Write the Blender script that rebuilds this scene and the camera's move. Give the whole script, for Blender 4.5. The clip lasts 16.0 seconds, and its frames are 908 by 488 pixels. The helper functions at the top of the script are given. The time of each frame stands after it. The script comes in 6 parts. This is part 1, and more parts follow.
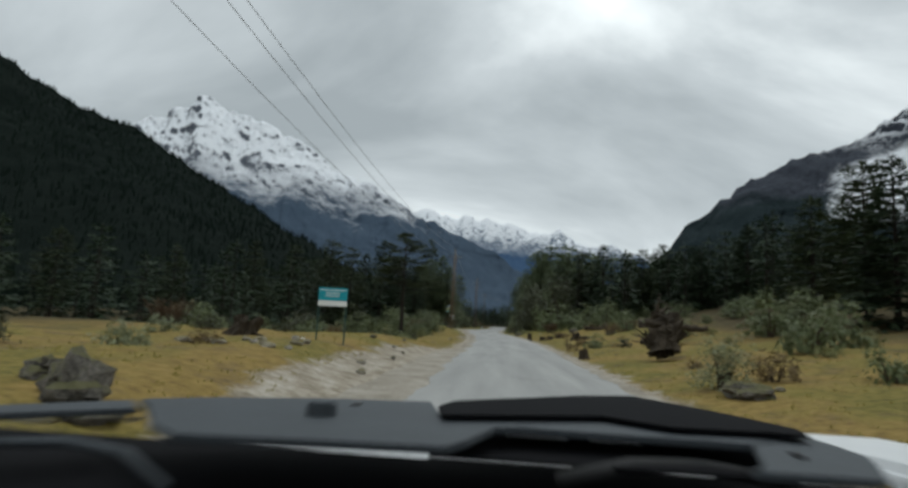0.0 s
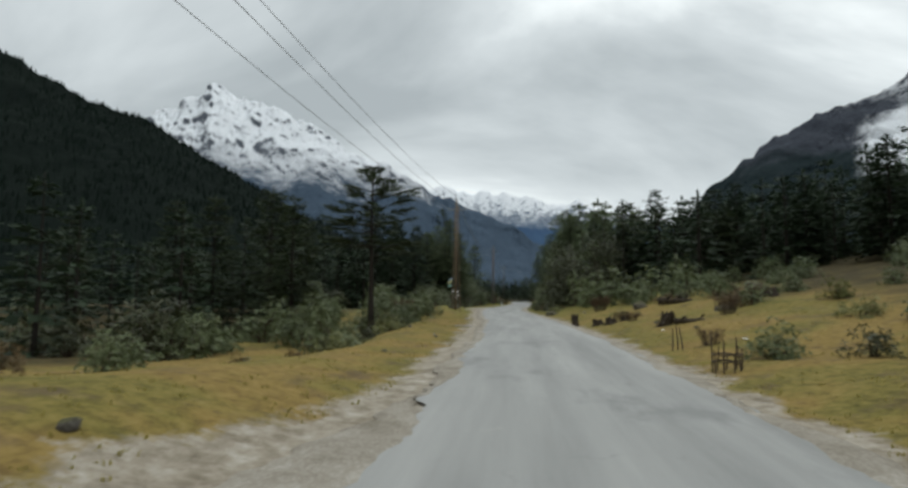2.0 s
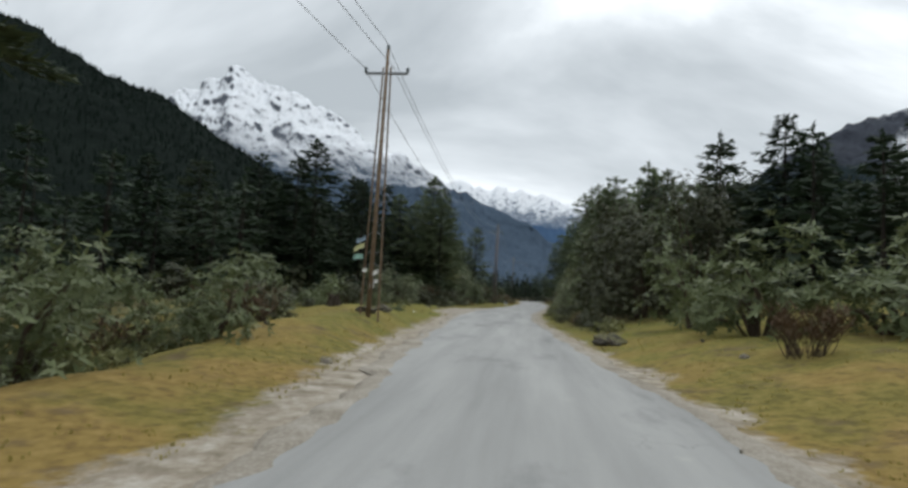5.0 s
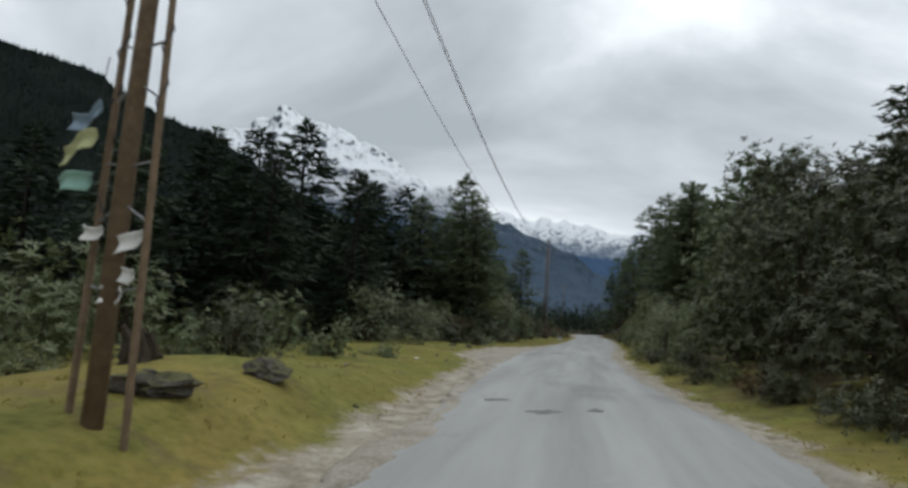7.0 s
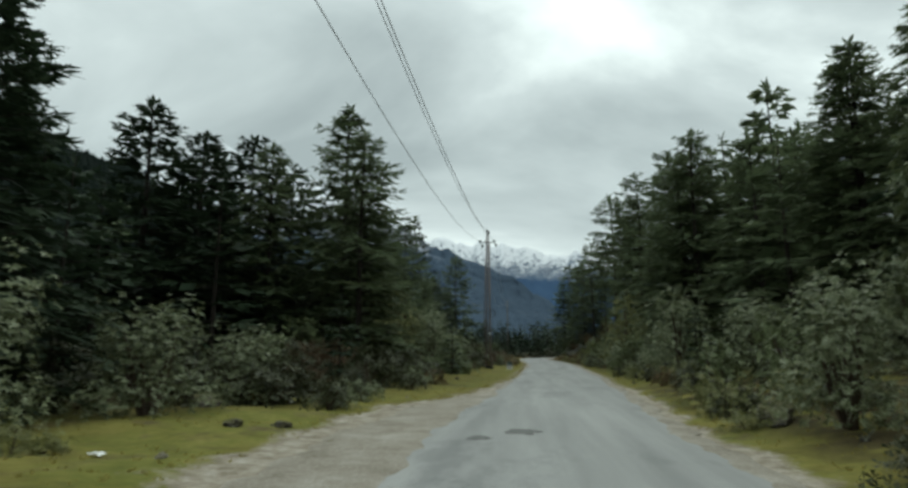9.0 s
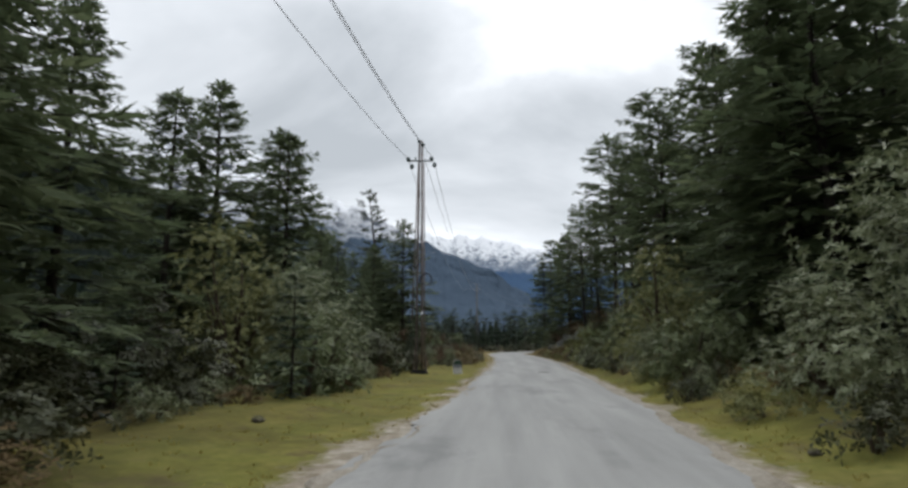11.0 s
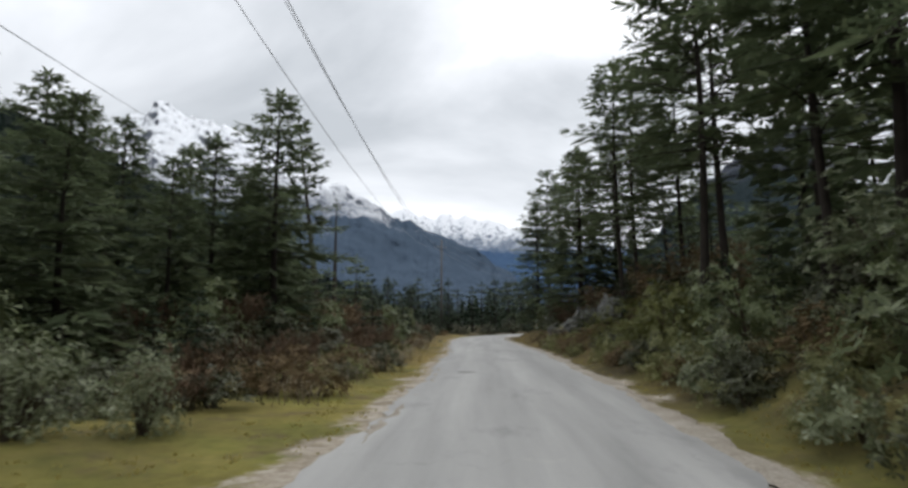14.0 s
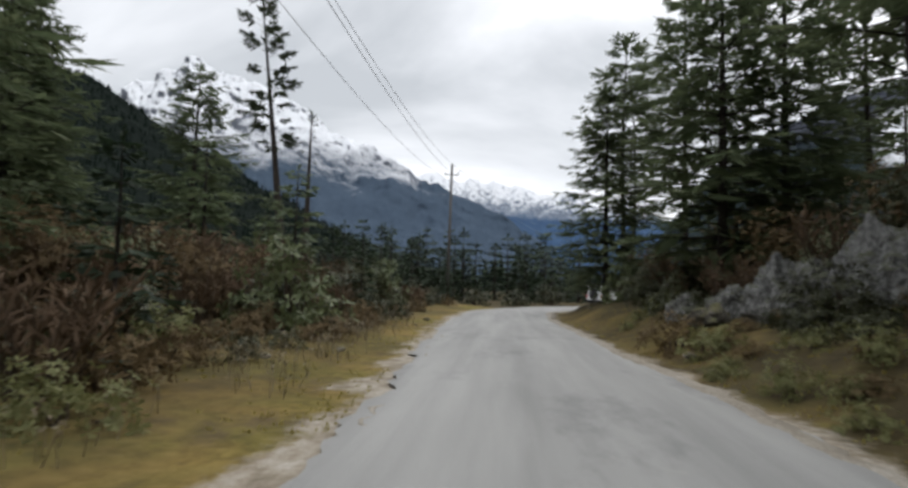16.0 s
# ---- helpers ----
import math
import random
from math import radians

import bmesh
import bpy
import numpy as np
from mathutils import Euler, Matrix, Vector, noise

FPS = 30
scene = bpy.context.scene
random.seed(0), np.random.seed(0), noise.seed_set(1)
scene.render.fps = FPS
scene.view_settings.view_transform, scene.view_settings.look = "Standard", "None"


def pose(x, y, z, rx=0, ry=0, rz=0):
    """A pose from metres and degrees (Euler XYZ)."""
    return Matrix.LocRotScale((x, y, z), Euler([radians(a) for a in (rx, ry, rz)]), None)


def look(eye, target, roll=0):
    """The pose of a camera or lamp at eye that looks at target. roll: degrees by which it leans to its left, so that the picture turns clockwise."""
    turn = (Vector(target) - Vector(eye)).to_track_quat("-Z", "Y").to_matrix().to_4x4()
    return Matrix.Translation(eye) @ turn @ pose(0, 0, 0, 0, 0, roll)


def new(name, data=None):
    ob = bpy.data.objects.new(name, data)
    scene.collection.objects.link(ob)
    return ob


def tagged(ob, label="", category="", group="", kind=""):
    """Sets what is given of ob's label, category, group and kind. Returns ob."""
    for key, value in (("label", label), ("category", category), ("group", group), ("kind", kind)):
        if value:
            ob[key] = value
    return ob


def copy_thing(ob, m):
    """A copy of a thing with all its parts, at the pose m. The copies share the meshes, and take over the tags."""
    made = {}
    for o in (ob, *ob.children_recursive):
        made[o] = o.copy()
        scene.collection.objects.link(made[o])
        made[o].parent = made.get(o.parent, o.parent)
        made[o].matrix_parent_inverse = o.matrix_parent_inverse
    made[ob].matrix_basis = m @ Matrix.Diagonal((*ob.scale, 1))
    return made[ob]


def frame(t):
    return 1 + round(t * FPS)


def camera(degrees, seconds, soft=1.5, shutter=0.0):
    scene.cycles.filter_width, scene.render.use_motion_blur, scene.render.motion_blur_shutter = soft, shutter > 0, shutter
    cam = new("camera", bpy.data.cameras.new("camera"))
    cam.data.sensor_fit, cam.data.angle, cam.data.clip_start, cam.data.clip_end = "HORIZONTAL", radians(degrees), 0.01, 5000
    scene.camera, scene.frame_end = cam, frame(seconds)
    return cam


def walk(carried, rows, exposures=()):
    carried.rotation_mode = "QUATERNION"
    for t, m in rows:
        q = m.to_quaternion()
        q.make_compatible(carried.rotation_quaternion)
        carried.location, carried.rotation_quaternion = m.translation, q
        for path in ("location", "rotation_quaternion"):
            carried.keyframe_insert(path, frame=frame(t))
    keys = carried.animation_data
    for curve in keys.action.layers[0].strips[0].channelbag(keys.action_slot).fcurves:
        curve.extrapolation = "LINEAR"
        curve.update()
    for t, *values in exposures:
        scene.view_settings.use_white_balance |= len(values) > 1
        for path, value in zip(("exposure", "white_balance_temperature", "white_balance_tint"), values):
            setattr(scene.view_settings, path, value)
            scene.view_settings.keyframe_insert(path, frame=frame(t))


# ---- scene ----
cam = camera(75.0, 16.0, soft=2.9, shutter=0.12)
# seconds, x, y, z, yaw, pitch, roll
ROWS = [
    (0.0, 0.00, 0.00, 1.286, 3.80, 7.40, -3.05),
    (0.5, -0.03, 4.99, 1.375, 5.40, 6.75, -2.86),
    (1.0, -0.06, 9.97, 1.444, 6.34, 6.04, -2.45),
    (1.5, -0.05, 15.13, 1.460, 6.73, 5.70, -1.24),
    (2.0, 0.03, 19.88, 1.465, 5.90, 5.07, -0.31),
    (2.5, 0.14, 24.62, 1.447, 4.75, 3.70, -0.58),
    (3.0, 0.41, 29.44, 1.401, 4.37, 2.92, -0.69),
    (3.5, 0.59, 34.16, 1.358, 4.80, 3.37, -1.21),
    (4.0, 0.59, 39.27, 1.362, 4.87, 3.78, -2.65),
    (4.2, 0.56, 41.52, 1.389, 4.97, 3.87, -3.26),
    (6.5, -0.61, 60.02, 1.388, 10.90, 6.69, -2.66),
    (7.0, -1.10, 64.06, 1.363, 11.27, 7.42, -3.24),
    (7.5, -1.51, 68.67, 1.359, 10.73, 8.92, -1.32),
    (8.0, -1.82, 73.55, 1.393, 8.95, 10.63, -0.04),
    (8.5, -2.01, 78.65, 1.409, 6.92, 10.83, 0.09),
    (9.0, -2.00, 83.77, 1.452, 5.83, 10.19, 0.08),
    (9.5, -1.77, 89.04, 1.409, 5.20, 9.77, 0.41),
    (9.7, -1.65, 91.31, 1.417, 4.84, 9.52, 0.86),
    (11.8, -0.24, 110.21, 1.366, 3.26, 9.71, 0.15),
    (12.0, -0.16, 112.06, 1.389, 3.26, 10.02, 0.79),
    (12.5, 0.02, 116.71, 1.447, 2.81, 9.74, 1.36),
    (13.0, 0.28, 121.35, 1.412, 2.71, 8.93, 1.68),
    (13.5, 0.53, 126.55, 1.390, 2.43, 8.36, 1.31),
    (14.0, 0.77, 132.11, 1.419, 2.29, 7.57, 0.34),
    (14.5, 0.88, 137.77, 1.413, 2.61, 6.15, -0.12),
    (15.0, 0.94, 143.48, 1.425, 3.01, 4.84, -0.99),
    (15.5, 0.92, 149.11, 1.346, 3.66, 3.97, -2.00),
    (16.0, 0.88, 154.83, 1.357, 4.70, 4.13, -1.76),
]
walk(cam, [(t, pose(x, y, z, 90 + pitch, roll, yaw)) for t, x, y, z, yaw, pitch, roll in ROWS],
     exposures=[(0, -0.28, 6250, 5), (1.5, -0.15, 6300, 5), (2.6, 0.02, 6450, 7), (3.2, 0.17, 6480, 8), (4, 0.18, 6400, 9), (7, -0.1, 6220, 8), (8.0, -0.14, 6250, 4), (8.5, -0.2, 6250, -3), (9.0, -0.1, 6260, -4), (9.5, 0.0, 6320, 4), (12, 0.30, 6350, 12), (16, 0.36, 6460, 13)])

# ---------------------------------------------------------------- sky and light
world = bpy.data.worlds.new("overcast_sky")
scene.world = world
world.use_nodes = True
wt = world.node_tree
wt.nodes.clear()


def wnode(kind, **props):
    n = wt.nodes.new(kind)
    for k, v in props.items():
        n.inputs[k].default_value = v
    return n


def wlink(a, b):
    wt.links.new(a, b)


sky = wt.nodes.new("ShaderNodeTexSky")
sky.sky_type = "NISHITA"
sky.sun_disc = False
sky.sun_elevation, sky.sun_rotation = radians(64), radians(-22)
coord = wnode("ShaderNodeTexCoord")
# flat cloud deck: directions projected on a plane overhead
sep = wnode("ShaderNodeSeparateXYZ")
wlink(coord.outputs["Generated"], sep.inputs[0])
up = wt.nodes.new("ShaderNodeMath")
up.operation = "MAXIMUM"
up.inputs[1].default_value = 0.0
wlink(sep.outputs[2], up.inputs[0])
lift = wt.nodes.new("ShaderNodeMath")
lift.operation = "ADD"
lift.inputs[1].default_value = 0.50
wlink(up.outputs[0], lift.inputs[0])
deck = wt.nodes.new("ShaderNodeVectorMath")
deck.operation = "DIVIDE"
wlink(coord.outputs["Generated"], deck.inputs[0])
wlink(lift.outputs[0], deck.inputs[1])
turn = wt.nodes.new("ShaderNodeMapping")
turn.inputs["Rotation"].default_value = (0, 0, radians(-52))
turn.inputs["Scale"].default_value = (0.75, 1.25, 0.0)
wlink(deck.outputs[0], turn.inputs["Vector"])
clouds = wnode("ShaderNodeTexNoise", Scale=1.25, Detail=7.0, Roughness=0.52, Distortion=0.5)
wlink(turn.outputs[0], clouds.inputs["Vector"])
tone = wt.nodes.new("ShaderNodeValToRGB")
el = tone.color_ramp.elements
el[0].position, el[0].color = 0.36, (0.35, 0.375, 0.39, 1)
el[1].position, el[1].color = 0.64, (0.98, 1.0, 1.0, 1)
mid = el.new(0.50)
mid.color = (0.56, 0.585, 0.60, 1)
wlink(clouds.outputs["Fac"], tone.inputs[0])
# an overcast sky is about three times brighter overhead than at the skyline
grad = wt.nodes.new("ShaderNodeMapRange")
grad.interpolation_type = "SMOOTHSTEP"
for key, value in (("From Min", 0.42), ("From Max", 1.0), ("To Min", 1.52), ("To Max", 2.7)):
    grad.inputs[key].default_value = value
wlink(up.outputs[0], grad.inputs["Value"])
deep = wt.nodes.new("ShaderNodeVectorMath")
deep.operation = "SCALE"
wlink(tone.outputs[0], deep.inputs[0])
wlink(grad.outputs[0], deep.inputs["Scale"])
bgs = wnode("ShaderNodeBackground", Strength=0.05)
wlink(sky.outputs[0], bgs.inputs["Color"])
bgc = wnode("ShaderNodeBackground", Strength=0.92)
wlink(deep.outputs[0], bgc.inputs["Color"])
mix = wnode("ShaderNodeMixShader", Fac=0.93)
wlink(bgs.outputs[0], mix.inputs[1])
wlink(bgc.outputs[0], mix.inputs[2])
wout = wnode("ShaderNodeOutputWorld")
wlink(mix.outputs[0], wout.inputs["Surface"])

sun = new("sun", bpy.data.lights.new("sun", "SUN"))
sun.data.energy, sun.data.angle, sun.data.color = 0.8, radians(25), (1.0, 0.97, 0.92)
sun.matrix_world = look((0, 0, 0), (-0.16, -0.40, -0.90))

# ---------------------------------------------------------------- materials


class Mat:
    """A small builder for node materials."""

    def __init__(self, name, rough=0.8, spec=0.3, metal=0.0):
        self.m = bpy.data.materials.new(name)
        self.m.use_nodes = True
        self.t = self.m.node_tree
        self.b = self.t.nodes["Principled BSDF"]
        self.b.inputs["Roughness"].default_value = rough
        self.b.inputs["Metallic"].default_value = metal
        self.b.inputs["Specular IOR Level"].default_value = spec
        self.c = self.t.nodes.new("ShaderNodeTexCoord").outputs["Object"]

    def node(self, kind, op=None, **props):
        n = self.t.nodes.new(kind)
        if op:
            n.operation = op
        for k, v in props.items():
            n.inputs[k].default_value = v
        return n

    def link(self, a, b):
        self.t.links.new(a, b)

    def noise(self, scale, detail=4.0, rough=0.6, vec=None, stretch=None, distortion=0.0):
        n = self.node("ShaderNodeTexNoise", Scale=scale, Detail=detail, Roughness=rough, Distortion=distortion)
        v = vec or self.c
        if stretch:
            mp = self.node("ShaderNodeMapping")
            mp.inputs["Scale"].default_value = stretch
            self.link(v, mp.inputs["Vector"])
            v = mp.outputs[0]
        self.link(v, n.inputs["Vector"])
        return n.outputs["Fac"]

    def ramp(self, fac, stops):
        r = self.node("ShaderNodeValToRGB")
        e = r.color_ramp.elements
        e[0].position, e[0].color = stops[0][0], (*stops[0][1], 1)
        e[1].position, e[1].color = stops[-1][0], (*stops[-1][1], 1)
        for p, c in stops[1:-1]:
            e.new(p).color = (*c, 1)
        self.link(fac, r.inputs[0])
        return r.outputs[0]

    def mask(self, fac, lo, hi):
        r = self.node("ShaderNodeMapRange")
        r.inputs["From Min"].default_value, r.inputs["From Max"].default_value = lo, hi
        self.link(fac, r.inputs["Value"])
        return r.outputs[0]

    def mix(self, fac, a, b):
        x = self.node("ShaderNodeMix")
        x.data_type = "RGBA"
        for s, v in ((x.inputs["Factor"], fac), (x.inputs["A"], a), (x.inputs["B"], b)):
            if isinstance(v, tuple):
                s.default_value = (*v, 1)
            elif isinstance(v, (int, float)):
                s.default_value = v
            else:
                self.link(v, s)
        return x.outputs["Result"]

    def math(self, op, a, b):
        n = self.node("ShaderNodeMath", op)
        for s, v in zip(n.inputs, (a, b)):
            if isinstance(v, (int, float)):
                s.default_value = v
            else:
                self.link(v, s)
        return n.outputs[0]

    def color(self, c):
        if isinstance(c, tuple):
            self.b.inputs["Base Color"].default_value = (*c, 1)
        else:
            self.link(c, self.b.inputs["Base Color"])

    def bump(self, fac, strength=0.4, dist=0.02):
        n = self.node("ShaderNodeBump", Strength=strength, Distance=dist)
        self.link(fac, n.inputs["Height"])
        self.link(n.outputs[0], self.b.inputs["Normal"])

    def random(self, island=False):
        if island:
            return self.node("ShaderNodeNewGeometry").outputs["Random Per Island"]
        return self.node("ShaderNodeObjectInfo").outputs["Random"]


def foliage(name, dark, light, tip, translucent=0.25, scale=0.6, rough=0.6, spec=0.25):
    """Leaves: each leaf has its own tone, with a slow change over the plant."""
    k = Mat(name, rough, spec)
    leaf = k.ramp(k.random(True), [(0.0, dark), (0.62, light), (1.0, tip)])
    big = k.ramp(k.noise(scale, 2), [(0.3, dark), (0.7, light)])
    plant = k.ramp(k.random(), [(0.0, tuple(c * 0.75 for c in light)), (1.0, tuple(c * 1.15 for c in light))])
    k.color(k.mix(0.3, k.mix(0.62, leaf, big), plant))
    if translucent:
        tr = k.node("ShaderNodeBsdfTranslucent")
        k.link(k.mix(0.5, leaf, big), tr.inputs["Color"])
        mx = k.node("ShaderNodeMixShader", Fac=translucent)
        k.link(k.b.outputs[0], mx.inputs[1])
        k.link(tr.outputs[0], mx.inputs[2])
        k.link(mx.outputs[0], k.t.nodes["Material Output"].inputs["Surface"])
    return k.m


def plain(name, col, rough=0.6, metal=0.0, vary=0.25, scale=6.0, bump=0.15, spec=0.35):
    """A painted or raw surface with stains and fine relief."""
    k = Mat(name, rough, spec, metal)
    lo = tuple(c * (1 - vary) for c in col)
    hi = tuple(min(1, c * (1 + vary)) for c in col)
    big = k.ramp(k.noise(scale, 3), [(0.3, lo), (0.7, hi)])
    fine = k.ramp(k.noise(scale * 9, 3), [(0.25, lo), (0.75, hi)])
    k.color(k.mix(0.4, big, fine))
    if bump:
        k.bump(k.noise(scale * 7, 4), bump, 0.01)
    return k.m


FIR = foliage("fir_needles", (0.014, 0.022, 0.013), (0.036, 0.055, 0.030), (0.070, 0.092, 0.048), spec=0.12)
PINE = foliage("pine_needles", (0.022, 0.031, 0.016), (0.054, 0.072, 0.034), (0.11, 0.122, 0.058), spec=0.15)
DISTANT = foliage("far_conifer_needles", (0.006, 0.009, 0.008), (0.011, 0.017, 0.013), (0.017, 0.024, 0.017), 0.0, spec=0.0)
RHODO = foliage("rhododendron_leaves", (0.050, 0.066, 0.030), (0.126, 0.149, 0.066), (0.25, 0.265, 0.15), 0.25, rough=0.45, spec=0.18)
RHODO_DARK = foliage("dull_rhododendron_leaves", (0.022, 0.026, 0.013), (0.050, 0.055, 0.025), (0.18, 0.172, 0.11), 0.15, rough=0.45, spec=0.15)
MOSSY = foliage("yellow_green_leaves", (0.055, 0.065, 0.018), (0.12, 0.125, 0.035), (0.20, 0.19, 0.06), 0.25)
TWIGS = foliage("dry_twigs", (0.056, 0.037, 0.024), (0.122, 0.083, 0.053), (0.20, 0.145, 0.095), 0.0, spec=0.04)
STRAW = foliage("dry_flower_stalks", (0.10, 0.08, 0.045), (0.22, 0.18, 0.11), (0.55, 0.52, 0.45), 0.0)
# Pine needles, colour lightened to make up for missing light in the crowns.
LIGHTENED_PINE = foliage("lightened_pine_needles", (0.052, 0.070, 0.037), (0.128, 0.160, 0.084), (0.215, 0.235, 0.125), 0.4, spec=0.15)
PALE_RHODO = foliage("pale_rhododendron_leaves", (0.070, 0.084, 0.040), (0.185, 0.208, 0.112), (0.48, 0.50, 0.38), 0.3, rough=0.45, spec=0.2)
OLIVE = foliage("olive_leaves", (0.085, 0.092, 0.034), (0.200, 0.205, 0.082), (0.33, 0.325, 0.16), 0.35)
BROWN = foliage("withered_brown_leaves", (0.064, 0.045, 0.024), (0.150, 0.108, 0.056), (0.27, 0.205, 0.12), 0.25, spec=0.05)
GRASS = foliage("short_grass", (0.16, 0.14, 0.034), (0.29, 0.245, 0.068), (0.42, 0.35, 0.13), 0.5, spec=0.1)


def bark_material(name, a, b):
    k = Mat(name, 0.9, 0.15)
    grain = k.noise(5.0, 5, 0.7, stretch=(4, 4, 0.6))
    k.color(k.mix(0.5, k.ramp(grain, [(0.3, a), (0.7, b)]), k.ramp(k.noise(1.3, 3), [(0.3, a), (0.75, b)])))
    k.bump(grain, 0.8, 0.03)
    return k.m


BARK = bark_material("conifer_bark", (0.014, 0.012, 0.010), (0.050, 0.041, 0.034))
DEADWOOD = bark_material("weathered_wood", (0.012, 0.010, 0.008), (0.088, 0.069, 0.048))
STEM = bark_material("shrub_stems", (0.035, 0.026, 0.018), (0.10, 0.075, 0.055))


def rock_material(name, a, b, moss):
    k = Mat(name, 0.9, 0.25)
    base = k.mix(0.4, k.ramp(k.noise(2.2, 6, 0.75), [(0.36, a), (0.64, b)]), k.ramp(k.noise(9, 5, 0.75), [(0.38, a), (0.62, b)]))
    nz = k.node("ShaderNodeSeparateXYZ")
    k.link(k.node("ShaderNodeNewGeometry").outputs["Normal"], nz.inputs[0])
    top = k.mask(k.math("ADD", nz.outputs[2], k.math("MULTIPLY", k.noise(3, 3), 0.8)), 0.75, 1.15)
    k.color(k.mix(k.math("MULTIPLY", top, 0.8), base, moss))
    k.bump(k.noise(9, 6, 0.7), 0.7, 0.05)
    return k.m


ROCK = rock_material("mossy_boulder", (0.030, 0.028, 0.025), (0.21, 0.19, 0.165), (0.09, 0.085, 0.03))
CLIFF = rock_material("grey_cliff_rock", (0.022, 0.021, 0.020), (0.26, 0.26, 0.25), (0.045, 0.048, 0.02))
PALE_ROCK = rock_material("pale_rubble_stone", (0.20, 0.18, 0.15), (0.45, 0.42, 0.38), (0.16, 0.14, 0.07))


def ground_material():
    k = Mat("mossy_meadow", 0.95, 0.1)
    green = k.ramp(k.noise(0.35, 4), [(0.33, (0.076, 0.078, 0.018)), (0.45, (0.158, 0.128, 0.034)), (0.56, (0.250, 0.150, 0.054))])
    fine = k.ramp(k.noise(5.0, 5, 0.7), [(0.34, (0.042, 0.040, 0.014)), (0.5, (0.156, 0.126, 0.034)), (0.72, (0.275, 0.208, 0.08))])
    soil = k.ramp(k.noise(3.0, 4), [(0.3, (0.050, 0.036, 0.022)), (0.7, (0.13, 0.095, 0.060))])
    grassy = k.mix(0.6, green, fine)
    # damper, greener turf further along the valley
    damp = k.node("ShaderNodeSeparateXYZ")
    k.link(k.c, damp.inputs[0])
    moss = k.ramp(k.noise(1.1, 5, 0.7), [(0.3, (0.055, 0.070, 0.014)), (0.52, (0.125, 0.140, 0.030)), (0.74, (0.21, 0.20, 0.062))])
    grassy = k.mix(k.math("MULTIPLY", k.math("MULTIPLY", k.mask(damp.outputs[1], 58, 76), k.mask(damp.outputs[1], 162, 138)), 0.6), grassy, moss)
    worn = k.mask(k.noise(0.8, 6, 0.7), 0.54, 0.66)
    near = k.mix(k.math("MULTIPLY", worn, 0.75), grassy, soil)
    # needle litter and moss under the woods
    p = k.node("ShaderNodeSeparateXYZ")
    k.link(k.c, p.inputs[0])
    side = k.math("ABSOLUTE", p.outputs[0], 0)
    deep = k.math("ADD", k.math("ADD", k.math("MULTIPLY", k.mask(p.outputs[1], 88, 112), 8), k.math("MULTIPLY", k.mask(p.outputs[1], 132, 146), 3)), k.math("MULTIPLY", k.mask(p.outputs[1], 196, 215), 40))
    wood = k.mask(k.math("ADD", k.math("ADD", side, deep), k.math("MULTIPLY", k.noise(0.25, 4), 12)), 17, 23)
    # Right verge below the thicket: its shade is painted with the dark litter colour.
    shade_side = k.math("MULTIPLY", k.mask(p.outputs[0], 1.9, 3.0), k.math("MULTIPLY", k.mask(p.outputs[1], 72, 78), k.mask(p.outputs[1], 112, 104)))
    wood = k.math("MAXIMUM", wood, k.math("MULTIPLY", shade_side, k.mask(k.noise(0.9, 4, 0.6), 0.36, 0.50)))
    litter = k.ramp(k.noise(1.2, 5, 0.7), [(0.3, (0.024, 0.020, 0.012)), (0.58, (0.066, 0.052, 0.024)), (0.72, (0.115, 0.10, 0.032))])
    att = k.node("ShaderNodeAttribute")
    att.attribute_name = "bare"
    dusty = k.ramp(k.noise(2.6, 6, 0.75), [(0.3, (0.11, 0.088, 0.06)), (0.5, (0.26, 0.225, 0.175)), (0.72, (0.43, 0.40, 0.35))])
    gravelly = k.mask(k.math("ADD", att.outputs["Fac"], k.math("MULTIPLY", k.math("SUBTRACT", k.noise(7.0, 5, 0.7), 0.5), 1.1)), 0.35, 0.7)
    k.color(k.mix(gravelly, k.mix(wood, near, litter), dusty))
    k.bump(k.noise(9.0, 6, 0.7), 0.6, 0.035)
    return k.m


GROUND = ground_material()


